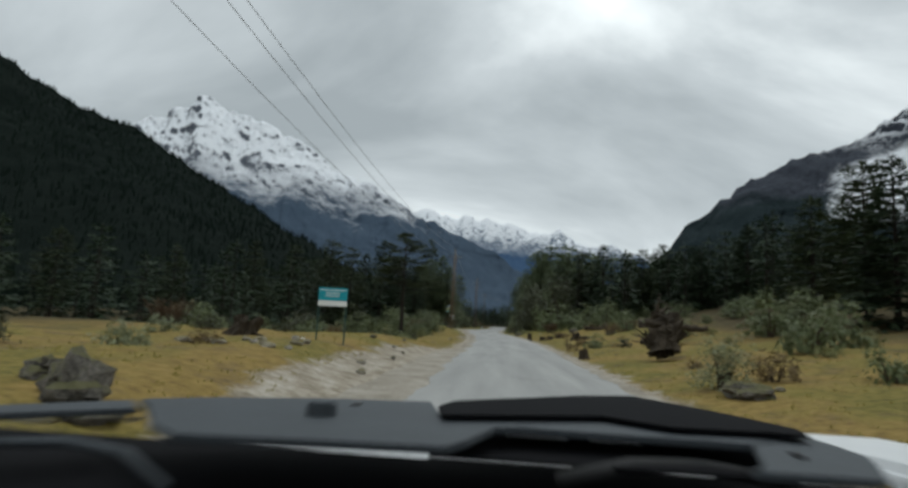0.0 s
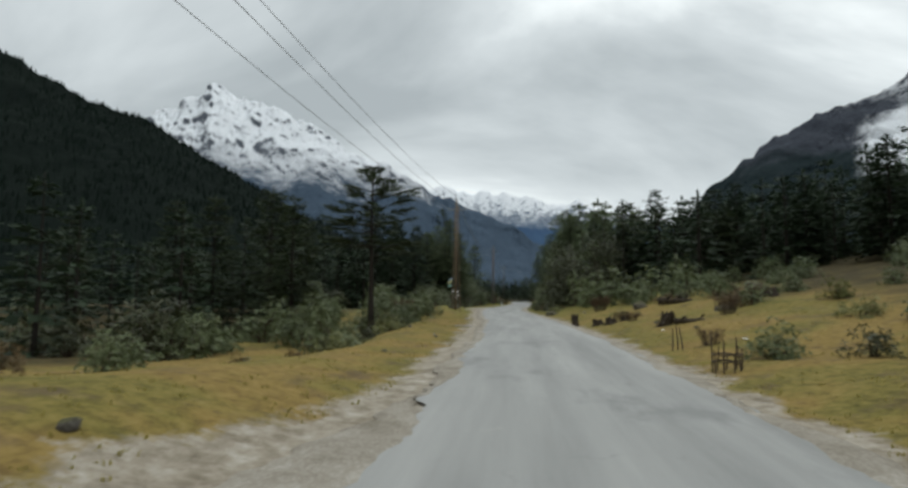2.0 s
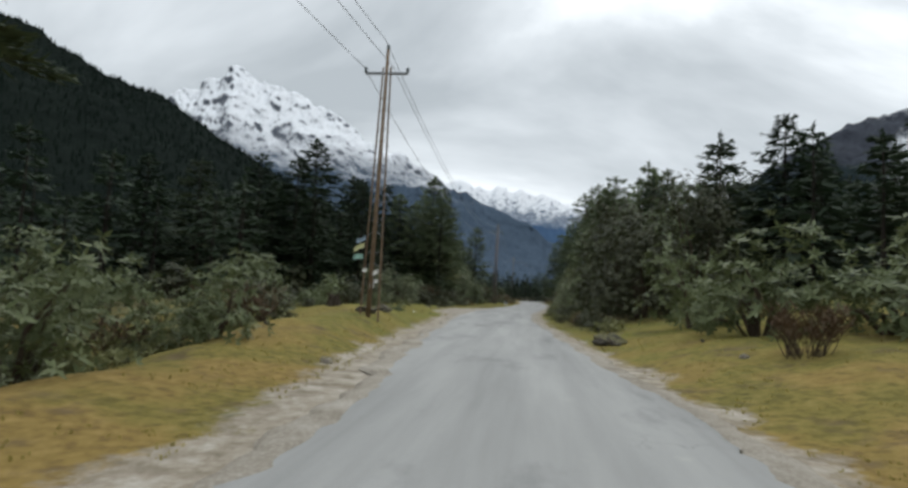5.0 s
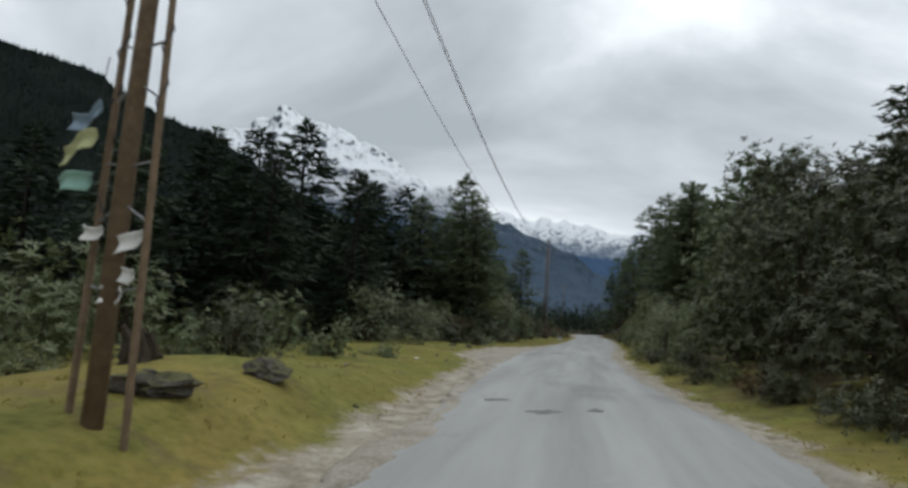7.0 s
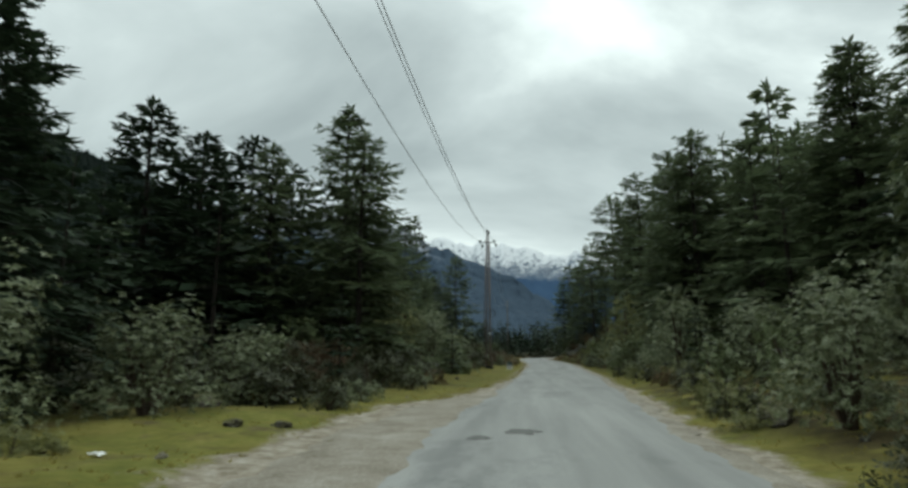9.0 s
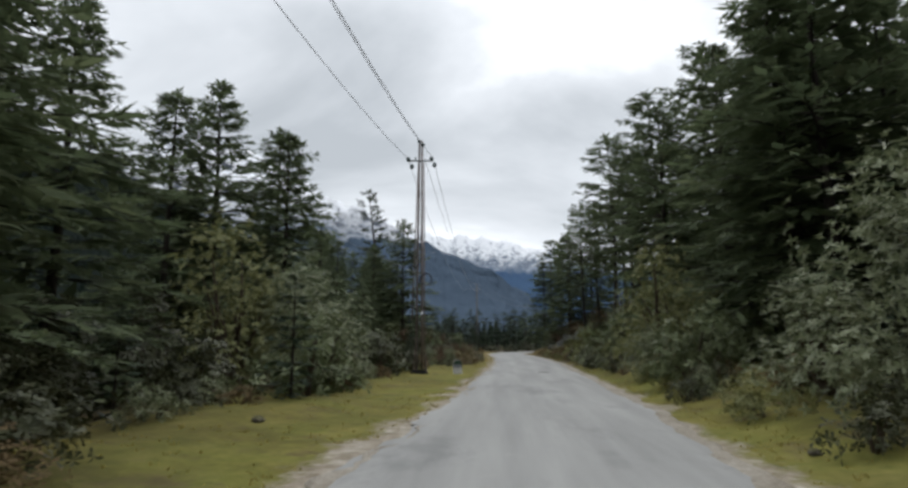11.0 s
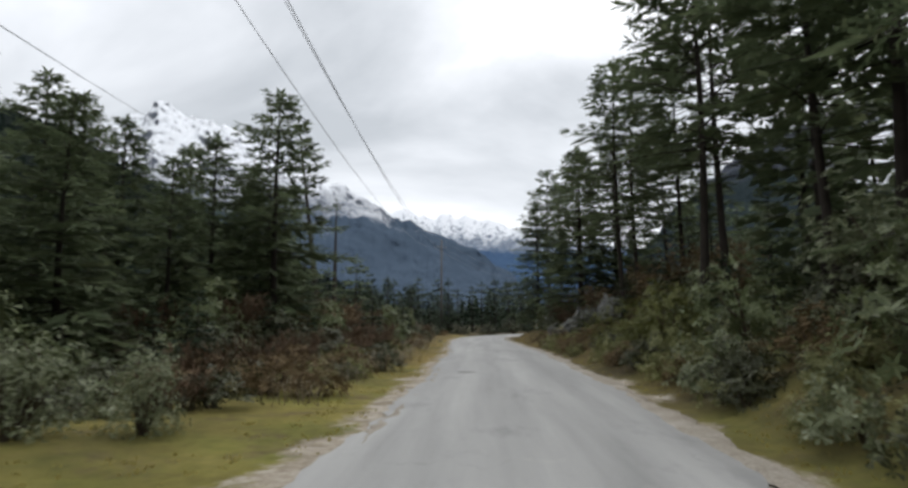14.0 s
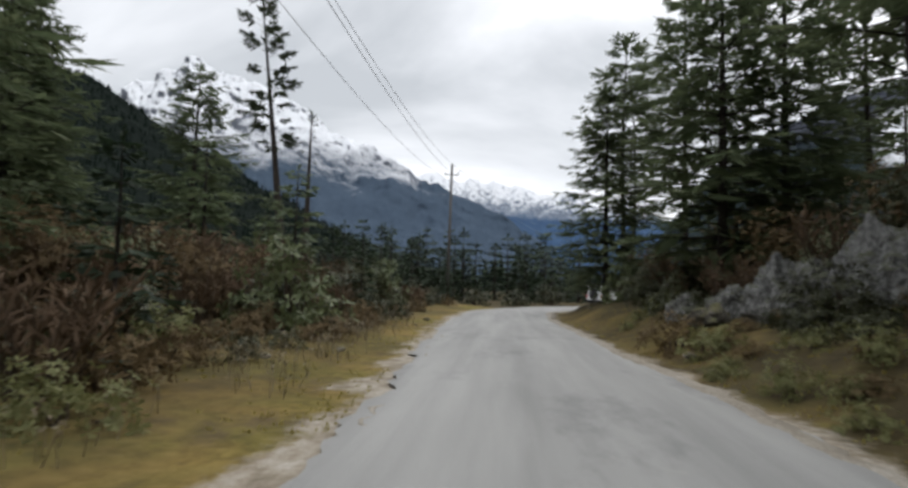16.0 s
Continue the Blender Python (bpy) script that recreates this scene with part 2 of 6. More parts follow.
def asphalt_material():
    k = Mat("worn_grey_asphalt", 0.82, 0.3)
    fine = k.ramp(k.noise(60, 3, 0.8), [(0.3, (0.215, 0.214, 0.206)), (0.7, (0.295, 0.292, 0.278))])
    lanes = k.ramp(k.noise(0.8, 4, 0.6, stretch=(1.6, 0.12, 1)), [(0.32, (0.165, 0.165, 0.160)), (0.68, (0.335, 0.332, 0.318))])
    base = k.mix(0.45, lanes, fine)
    patch = k.mask(k.noise(0.45, 6, 0.7, stretch=(1, 0.45, 1)), 0.55, 0.64)
    base = k.mix(k.math("MULTIPLY", patch, 0.5), base, (0.14, 0.14, 0.138))
    crack = k.node("ShaderNodeTexVoronoi", Scale=0.55)
    crack.feature = "DISTANCE_TO_EDGE"
    warp = k.node("ShaderNodeMapping")
    add = k.node("ShaderNodeVectorMath", "ADD")
    nn = k.node("ShaderNodeTexNoise", Scale=1.5, Detail=4.0)
    k.link(k.c, nn.inputs["Vector"])
    k.link(k.c, add.inputs[0])
    k.link(nn.outputs["Color"], add.inputs[1])
    k.link(add.outputs[0], warp.inputs["Vector"])
    k.link(warp.outputs[0], crack.inputs["Vector"])
    line = k.mask(crack.outputs["Distance"], 0.012, 0.0)
    broken = k.math("MULTIPLY", line, k.mask(k.noise(0.25, 3), 0.58, 0.66))
    base = k.mix(k.math("MULTIPLY", broken, 0.4), base, (0.08, 0.08, 0.078))
    dust = k.mask(k.noise(1.6, 5, 0.7), 0.62, 0.80)
    k.color(k.mix(k.math("MULTIPLY", dust, 0.4), base, (0.42, 0.40, 0.36)))
    k.bump(k.noise(70, 3, 0.8), 0.35, 0.006)
    return k.m


ASPHALT = asphalt_material()


def gravel_material():
    k = Mat("pale_gravel_and_dust", 0.95, 0.15)
    v = k.node("ShaderNodeTexVoronoi", Scale=22.0)
    k.link(k.c, v.inputs["Vector"])
    stones = k.ramp(v.outputs["Distance"], [(0.0, (0.46, 0.43, 0.38)), (0.6, (0.19, 0.165, 0.13))])
    big = k.ramp(k.noise(1.1, 5, 0.7), [(0.3, (0.15, 0.125, 0.09)), (0.55, (0.31, 0.28, 0.235)), (0.75, (0.46, 0.43, 0.38))])
    k.color(k.mix(0.4, big, stones))
    k.bump(k.noise(26, 5, 0.7), 0.7, 0.03)
    return k.m


GRAVEL = gravel_material()


def mountain_material(name, snow_at, snow_soft, rock_lo, rock_hi, forest_at, forest_lo, forest_hi, unit, field=None, hold_at=0.97):
    """Snow above a ragged line and where the rock is not too steep, bare rock, then conifer forest lower down."""
    k = Mat(name, 0.95, 0.02)
    geo = k.node("ShaderNodeNewGeometry")
    n = k.node("ShaderNodeSeparateXYZ")
    k.link(geo.outputs["Normal"], n.inputs[0])
    p = k.node("ShaderNodeSeparateXYZ")
    k.link(geo.outputs["Position"], p.inputs[0])
    rough1 = k.noise(1.0 / (unit * 9), 6, 0.65)
    rough2 = k.noise(1.0 / (unit * 1.6), 6, 0.75, stretch=(1, 1, 0.8))
    rough3 = k.noise(1.0 / (unit * 0.45), 4, 0.75, stretch=(1, 1, 1.0))
    z = p.outputs[2]
    shift = k.math("MULTIPLY", k.math("SUBTRACT", rough1, 0.5), snow_soft * 4.0)
    high = k.mask(k.math("ADD", z, shift), snow_at - snow_soft, snow_at + snow_soft)
    flat = k.math("ADD", k.math("MULTIPLY", n.outputs[2], 0.55), k.math("ADD", k.math("MULTIPLY", rough2, 0.9), k.math("MULTIPLY", rough3, 0.4)))
    flat = k.math("ADD", flat, k.math("MULTIPLY", k.mask(z, snow_at - snow_soft, snow_at + snow_soft * 3), 0.16))
    hold = k.mask(flat, hold_at - 0.06, hold_at + 0.06)
    snow = k.math("MULTIPLY", high, hold)
    rock = k.mix(0.5, k.ramp(rough2, [(0.3, rock_lo), (0.7, rock_hi)]), k.ramp(rough3, [(0.3, rock_lo), (0.7, rock_hi)]))
    low = k.mask(k.math("ADD", z, shift), forest_at + snow_soft * 0.4, forest_at - snow_soft * 0.4)
    wood = k.mix(0.5, k.ramp(rough3, [(0.3, forest_lo), (0.75, forest_hi)]), k.ramp(rough1, [(0.3, forest_lo), (0.75, forest_hi)]))
    if field:
        # a broad snowfield in a hollow of the face, given by bearing and steepness
        east = k.math("ADD", k.math("DIVIDE", p.outputs[0], p.outputs[1]), k.math("MULTIPLY", k.math("SUBTRACT", rough2, 0.5), 0.10))
        rise = k.math("ADD", k.math("DIVIDE", p.outputs[2], p.outputs[1]), k.math("MULTIPLY", k.math("SUBTRACT", rough1, 0.5), 0.06))
        brink = k.math("SUBTRACT", rise, k.math("MULTIPLY", k.math("SUBTRACT", east, field[0]), 0.42))
        patch = k.math("MULTIPLY", k.mask(east, field[0] - 0.01, field[0] + 0.02), k.math("MULTIPLY", k.mask(brink, field[2] + 0.01, field[2] - 0.01), k.mask(rise, field[1] - 0.01, field[1] + 0.01)))
        snow = k.math("MAXIMUM", snow, patch)
    k.color(k.mix(snow, k.mix(low, rock, wood), (0.80, 0.82, 0.85)))
    k.bump(k.math("ADD", rough2, rough3), 0.9, unit * 0.5)
    return k.m


# Haze of distance is painted in as blue rock and forest colours.
MT_SNOW = mountain_material("hazy_granite_snow_and_forest", 640, 150, (0.10, 0.115, 0.14), (0.26, 0.275, 0.31), 560, (0.050, 0.073, 0.106), (0.080, 0.110, 0.150), 22, None, 0.99)
MT_FAR = mountain_material("hazy_far_snow_range", 545, 60, (0.11, 0.14, 0.19), (0.26, 0.30, 0.36), 480, (0.045, 0.085, 0.155), (0.075, 0.125, 0.21), 24, None, 1.10)
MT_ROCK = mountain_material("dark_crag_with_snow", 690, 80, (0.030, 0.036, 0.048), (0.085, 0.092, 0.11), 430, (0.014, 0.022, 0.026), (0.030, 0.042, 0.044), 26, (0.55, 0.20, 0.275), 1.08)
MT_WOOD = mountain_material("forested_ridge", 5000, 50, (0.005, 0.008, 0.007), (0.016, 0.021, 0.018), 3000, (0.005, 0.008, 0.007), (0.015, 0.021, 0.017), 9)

BLEACHED = bark_material("bleached_branch_wood", (0.22, 0.20, 0.17), (0.52, 0.49, 0.44))
STEEL = plain("galvanised_steel", (0.22, 0.225, 0.23), 0.5, 0.6, 0.3, 8, 0.1)
RUST = plain("rusted_steel", (0.165, 0.115, 0.072), 0.85, 0.1, 0.4, 10, 0.3)
POLEGREY = plain("rust_stained_grey_pole", (0.16, 0.128, 0.115), 0.8, 0, 0.35, 5, 0.2)
MILEWHITE = plain("weathered_whitewash", (0.46, 0.46, 0.45), 0.8, 0, 0.25, 6, 0.15)
CERAMIC = plain("dark_green_insulator", (0.035, 0.055, 0.05), 0.3, 0, 0.2, 9, 0)
CABLE = plain("black_cable", (0.02, 0.02, 0.022), 0.6, 0, 0.2, 9, 0)
DARKPOLE = plain("weathered_dark_pole", (0.085, 0.078, 0.07), 0.85, 0, 0.3, 5, 0.3)
TAR = plain("dark_broken_asphalt", (0.13, 0.128, 0.122), 0.9, 0, 0.4, 9, 0.4, 0.2)
LINE = plain("dull_aluminium_wire", (0.17, 0.175, 0.18), 0.6, 0.3, 0.2, 9, 0)
TEAL = plain("teal_sign_paint", (0.010, 0.27, 0.33), 0.45, 0, 0.10, 3, 0.03)
WHITE = plain("white_paint", (0.72, 0.72, 0.70), 0.55, 0, 0.10, 5, 0.05)
GREENPOST = plain("dark_green_post_paint", (0.020, 0.06, 0.05), 0.5, 0, 0.25, 7, 0.1)
DARKGREEN = plain("dark_green_paint", (0.018, 0.045, 0.030), 0.6, 0, 0.25, 7, 0.1)
BLACK = plain("black_paint", (0.015, 0.015, 0.015), 0.6, 0, 0.2, 7, 0)
CARWHITE = plain("white_car_paint", (0.72, 0.73, 0.74), 0.3, 0, 0.06, 2, 0)
GLASS = plain("dark_tinted_glass", (0.015, 0.018, 0.02), 0.12, 0, 0.1, 2, 0, 0.6)
CARBLACK = plain("matt_black_plastic", (0.005, 0.005, 0.006), 0.9, 0, 0.2, 9, 0, 0.08)
COWL = plain("dark_grey_plastic", (0.032, 0.038, 0.044), 0.6, 0, 0.15, 9, 0.12)
RUBBER = plain("black_rubber", (0.018, 0.018, 0.018), 0.8, 0, 0.2, 9, 0.1)
REDLAMP = plain("red_lamp_lens", (0.35, 0.02, 0.02), 0.3, 0, 0.1, 4, 0)
CLOTHS = [plain("faded_blue_cloth", (0.20, 0.26, 0.32), 0.9), plain("faded_yellow_cloth", (0.42, 0.42, 0.22), 0.9), plain("faded_green_cloth", (0.22, 0.36, 0.30), 0.9), plain("faded_white_cloth", (0.62, 0.61, 0.58), 0.9)]

# ---------------------------------------------------------------- mesh helpers


def mesh_ob(name, verts, faces, material, smooth=False):
    me = bpy.data.meshes.new(name)
    me.from_pydata(verts, [], faces)
    me.materials.append(material)
    if smooth:
        me.polygons.foreach_set("use_smooth", [True] * len(me.polygons))
    me.update()
    return new(name, me)


def part(name, bm, material, parent, label=""):
    """One bmesh as one mesh object under a thing or a part."""
    me = bpy.data.meshes.new(name)
    bm.to_mesh(me)
    bm.free()
    me.materials.append(material)
    ob = new(name, me)
    ob.parent = parent
    return tagged(ob, label)


def raw(name, verts, faces, material, parent, smooth=False, label=""):
    ob = mesh_ob(name, verts, faces, material, smooth)
    ob.parent = parent
    return tagged(ob, label)


def thing(name, x, y, z, rz=0, label="", category="", group=""):
    ob = new(name)
    ob.matrix_basis = pose(x, y, z, 0, 0, rz)
    ob.empty_display_size = 0.2
    return tagged(ob, label, category, group)


def box(bm, sx, sy, sz, m=None, bevel=0.0):
    r = bmesh.ops.create_cube(bm, size=1, matrix=(m or Matrix()) @ Matrix.Diagonal((sx, sy, sz, 1)))
    if bevel:
        es = list({e for v in r["verts"] for e in v.link_edges})
        bmesh.ops.bevel(bm, geom=es, offset=bevel, segments=2, affect="EDGES")
    return bm


def tube(points, radii, sides=6, cap=True):
    """Vertices and faces of a tapered tube along points."""
    vs, fs = [], []
    n = len(points)
    for i, (p, r) in enumerate(zip(points, radii)):
        a, b = Vector(points[max(0, i - 1)]), Vector(points[min(n - 1, i + 1)])
        d = (b - a).normalized()
        s = d.orthogonal().normalized() if abs(d.z) < 0.9 else Vector((1, 0, 0))
        s = (s - d * s.dot(d)).normalized()
        q = d.cross(s)
        for k in range(sides):
            w = 2 * math.pi * k / sides
            vs.append(Vector(p) + (s * math.cos(w) + q * math.sin(w)) * r)
    for i in range(n - 1):
        for k in range(sides):
            k2 = (k + 1) % sides
            fs.append((i * sides + k, i * sides + k2, (i + 1) * sides + k2, (i + 1) * sides + k))
    if cap:
        fs.append(tuple(range(sides))[::-1])
        fs.append(tuple((n - 1) * sides + k for k in range(sides)))
    return vs, fs


def join(*pieces):
    vs, fs = [], []
    for v, f in pieces:
        o = len(vs)
        vs.extend(v)
        fs.extend(tuple(i + o for i in g) for g in f)
    return vs, fs


def diamond(vs, fs, p, along, side, length, width):
    """A pointed leaf or spray of needles."""
    o = len(vs)
    vs.extend((p, p + along * (length * 0.45) + side * width, p + along * length, p + along * (length * 0.45) - side * width))
    fs.append((o, o + 1, o + 2, o + 3))


def spike(vs, fs, p, along, side, length, width):
    """A tuft of needles: one narrow triangle."""
    o = len(vs)
    vs.extend((p - side * width, p + side * width, p + along * length))
    fs.append((o, o + 1, o + 2))


def wedge(vs, fs, p, along, side, length, width):
    """A small blunt leaf."""
    o = len(vs)
    tip = p + along * (length * 0.85)
    vs.extend((p, tip + side * (width * 1.2), tip - side * (width * 1.2)))
    fs.append((o, o + 1, o + 2))


def smooth01(a, b, x):
    t = min(1.0, max(0.0, (x - a) / (b - a)))
    return t * t * (3 - 2 * t)


# ---------------------------------------------------------------- the lie of the land
CENTRE = [(-40, 0.9), (0, 0.75), (20, 0.8), (40, 0.9), (55, 0.4), (70, -0.7), (82, -1.4), (95, -1.35), (108, -0.4), (120, 0.5), (132, 1.0), (145, 1.5), (160, 1.6), (172, 1.15), (182, 0.85), (190, 1.3), (198, 4.2), (206, 10.0), (216, 19.0), (232, 36.0)]


def centre(y):
    for (a, p), (b, q) in zip(CENTRE, CENTRE[1:]):
        if y <= b:
            t = (max(y, a) - a) / (b - a)
            return p + (q - p) * (t * t * (3 - 2 * t) * 0.5 + t * 0.5)
    return CENTRE[-1][1]


def wide_left(y):
    """How far the gravel reaches on the left."""
    pull_in = 1.3 * (1 - smooth01(20, 30, y)) * smooth01(1, 12, y)
    lay_by = 1.5 * smooth01(84, 90, y) * (1 - smooth01(99, 106, y))
    return -(2.85 - 0.5 * smooth01(106, 116, y) + pull_in + lay_by)


def land(x, y):
    """Height of the ground."""
    d = x - centre(y)
    a = abs(d)
    n = noise.noise(Vector((x * 0.16, y * 0.16, 3.1))) * 0.22 + noise.noise(Vector((x * 0.55, y * 0.55, 7.7))) * 0.13
    fade = smooth01(2.9, 6.5, a)
    if d < 0 and y < 34:
        fade *= 0.35 + 0.65 * smooth01(5.0, 9.0, a)
    if d > 0:
        steep = 0.135 + 0.05 * smooth01(110, 150, y) + 0.05 * smooth01(25, 55, y) * (1 - smooth01(88, 104, y))
        h = 0.16 * smooth01(2.8, 4.2, d) + steep * max(0.0, d - 3.8)
        h += 0.40 * smooth01(114, 130, y) * smooth01(3.0, 4.8, d)
        h -= max(0.0, d - 45) * steep * 0.8
        h = min(h, 6 + d * 0.02)
    else:
        drop = 1.0 * (1 - smooth01(60, 80, y)) * smooth01(20, 45, y)
        h = -drop * smooth01(5.0, 9.0, a) + 0.50 * smooth01(2.6, 5.5, a) * (1 - smooth01(24, 36, y)) + 0.12 * smooth01(3.0, 6.0, a)
        h -= 0.25 * smooth01(10, 30, a)
        h += 0.46 * smooth01(2.9, 4.6, a) * smooth01(57, 65, y) * (1 - smooth01(72, 82, y))
    far = smooth01(200, 320, y)
    h = h * (1 - far) + 0.5 * far
    lip = 0.02 * smooth01(2.3, 3.4, a) * noise.noise(Vector((x * 1.1, y * 1.1, 5.0)))
    return -0.06 + h + n * fade + lip


def bare(x, y):
    """How much of the ground is bare gravel and dust beside the road."""
    d = x - centre(y)
    edge = 2.75 - 0.3 * smooth01(106, 116, y) if d > 0 else -wide_left(y) + 0.1
    ragged = noise.noise(Vector((x * 0.8, y * 0.8, 11.0))) * 0.55 + noise.noise(Vector((x * 2.3, y * 2.3, 13.0))) * 0.35
    return 1 - smooth01(edge - 0.35, edge + 0.75, abs(d) + ragged)


def axis(lo, hi, fine, start, end, grow=1.22):
    """Positions, close together between lo and hi, further apart beyond."""
    out = [lo + i * fine for i in range(int((hi - lo) / fine) + 1)]
    s = fine
    while out[-1] < end:
        s *= grow
        out.append(out[-1] + s)
    s = fine
    while out[0] > start:
        s *= grow
        out.insert(0, out[0] - s)
    return out


def build_ground():
    xs = axis(-10, 9.8, 0.36, -4900, 4900)
    ys = axis(-12, 200, 0.55, -1500, 4900)
    vs = [(x, y, land(x, y)) for y in ys for x in xs]
    n = len(xs)
    fs = [(j * n + i, j * n + i + 1, (j + 1) * n + i + 1, (j + 1) * n + i) for j in range(len(ys) - 1) for i in range(n - 1)]
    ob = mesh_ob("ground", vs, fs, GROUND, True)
    ob.data.attributes.new("bare", "FLOAT", "POINT").data.foreach_set("value", [bare(x, y) if abs(x) < 16 and y < 240 else 0.0 for x, y, _ in vs])
    return tagged(ob, "mossy yellow-green meadow and forest floor beside the road", "ground", kind="structure")


def strip(name, left, right, y0, y1, step, z, material, label, category, edge=0.12, cols=8):
    """A ragged-edged strip of surface that follows the road."""
    vs, fs = [], []
    y, rows = y0, 0
    while y <= y1 + 1e-6:
        c = centre(y)
        slope = (centre(y + 0.5) - centre(y - 0.5))
        nx, ny = 1 / math.hypot(1, slope), -slope / math.hypot(1, slope)
        l = left(y) + (noise.noise(Vector((y * 0.55, 1.3, z * 50))) + noise.noise(Vector((y * 1.9, 4.3, z * 50))) * 0.7 + noise.noise(Vector((y * 5.3, 6.3, z * 50))) * 0.5) * edge
        r = right(y) + (noise.noise(Vector((y * 0.55, 9.3, z * 50))) + noise.noise(Vector((y * 1.9, 2.3, z * 50))) * 0.7 + noise.noise(Vector((y * 5.3, 8.3, z * 50))) * 0.5) * edge
        if r - l < 0.05:
            r = l + 0.05
        for i in range(cols + 1):
            d = l + (r - l) * i / cols
            rim = -0.05 if i in (0, cols) else 0.0
            crown = 0.02 * max(0.0, 1 - (d / 3) ** 2)
            vs.append((c + d * nx, y + d * ny, z + rim + crown))
        rows += 1
        y += step
    n = cols + 1
    fs = [(j * n + i, j * n + i + 1, (j + 1) * n + i + 1, (j + 1) * n + i) for j in range(rows - 1) for i in range(cols)]
    return tagged(mesh_ob(name, vs, fs, material, True), label, category, kind="structure")


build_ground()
strip("road", lambda y: -2.2, lambda y: 2.25, -30, 232, 0.2, 0.03, ASPHALT, "worn pale grey single-lane asphalt road with cracks", "road", 0.20, 8)
strip("gravel_shoulder", lambda y: wide_left(y) + 0.45, lambda y: -2.0, -30, 225, 0.2, 0.004, GRAVEL, "pale dusty gravel shoulder along the road", "shoulder", 0.3, 6)
strip("gravel_shoulder", lambda y: 2.05, lambda y: 2.5, -30, 225, 0.2, 0.004, GRAVEL, "narrow pale gravel shoulder along the road", "shoulder", 0.22, 4)

# ---------------------------------------------------------------- mountains


def profile(pts, a):
    for (p, h), (q, g) in zip(pts, pts[1:]):
        if a <= q:
            t = (max(a, p) - p) / (q - p)
            return h + (g - h) * t
    return pts[-1][1]


def mountain(name, pts, dist, near, material, jag, gully, seed, label, nu=300, nv=70, power=1.25, unit=60.0, crag=0.0):
    """A range whose crest stands dist away; pts: bearing and steepness of its crest, as tangents."""
    a0, a1 = pts[0][0], pts[-1][0]
    vs, fs = [], []
    for j in range(nv + 9):
        v = min(j / nv, 1.0)
        back = max(0, j - nv) / 8
        y = dist * (near + (1 - near) * v) + back * dist * 0.3
        for i in range(nu + 1):
            a = a0 + (a1 - a0) * i / nu
            b = profile(pts, a)
            x = a * dist * (near + (1 - near) * v) + a * back * dist * 0.3
            top = b * dist
            q = Vector((x / unit, y / unit, seed))
            crest = noise.fractal(Vector((a * dist / unit * 1.3, seed, 2.0)), 0.9, 2.1, 6) * jag
            cut = (noise.ridged_multi_fractal(q * 0.32, 0.9, 2.1, 6, 1.0, 2.0) - 1.1) * gully
            z = (top + crest) * v ** power + cut * v * (1.0 - 0.75 * v) * 1.6 - back * top * 0.9
            if crag:
                # buttresses and ledges of bare rock towards the crest
                w = Vector((x / unit + 0.35 * z / unit, z / unit * 0.8, seed + 3.0))
                face = noise.ridged_multi_fractal(w * 1.1, 0.85, 2.2, 5, 1.0, 2.0) - 1.0
                y2 = y - face * crag * smooth01(0.45, 0.75, v) * (1 - back)
                z += noise.fractal(w * 2.4, 0.8, 2.1, 4) * crag * 0.22 * smooth01(0.45, 0.75, v)
            else:
                y2 = y
            vs.append((x, y2, z - 6 * (1 - v)))
    n = nu + 1
    fs = [(j * n + i, j * n + i + 1, (j + 1) * n + i + 1, (j + 1) * n + i) for j in range(nv + 8) for i in range(nu)]
    return tagged(mesh_ob(name, vs, fs, material, True), label, "mountain", kind="structure")


CREST_WOOD = [(-3.2, 0.95), (-2.0, 0.72), (-1.3, 0.56), (-0.95, 0.447), (-0.877, 0.41), (-0.79, 0.37), (-0.667, 0.314), (-0.59, 0.270), (-0.498, 0.215), (-0.433, 0.176), (-0.364, 0.138), (-0.298, 0.10), (-0.2, 0.05), (-0.08, 0.01)]
CREST_SNOW = [(-1.15, 0.24), (-0.9, 0.28), (-0.75, 0.29), (-0.667, 0.318), (-0.61, 0.345), (-0.568, 0.358), (-0.543, 0.382), (-0.497, 0.362), (-0.447, 0.342), (-0.379, 0.306), (-0.33, 0.284), (-0.29, 0.252), (-0.226, 0.222), (-0.173, 0.199), (-0.121, 0.166), (-0.06, 0.142), (-0.009, 0.120), (0.035, 0.088), (0.09, 0.04), (0.15, 0.0)]
CREST_FAR = [(-0.35, 0.12), (-0.2, 0.155), (-0.147, 0.182), (-0.123, 0.195), (-0.092, 0.180), (-0.039, 0.175), (0.008, 0.168), (0.068, 0.158), (0.121, 0.151), (0.165, 0.136), (0.25, 0.12), (0.5, 0.09)]
CREST_ROCK = [(0.20, 0.04), (0.312, 0.165), (0.373, 0.222), (0.411, 0.253), (0.448, 0.274), (0.495, 0.297), (0.533, 0.317), (0.58, 0.342), (0.636, 0.371), (0.70, 0.40), (1.0, 0.50), (1.6, 0.60), (2.6, 0.70)]
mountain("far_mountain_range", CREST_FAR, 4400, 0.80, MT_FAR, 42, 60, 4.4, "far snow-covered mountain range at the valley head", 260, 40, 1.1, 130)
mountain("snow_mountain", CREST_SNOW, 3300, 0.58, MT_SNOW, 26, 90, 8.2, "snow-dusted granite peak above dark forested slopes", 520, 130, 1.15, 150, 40)
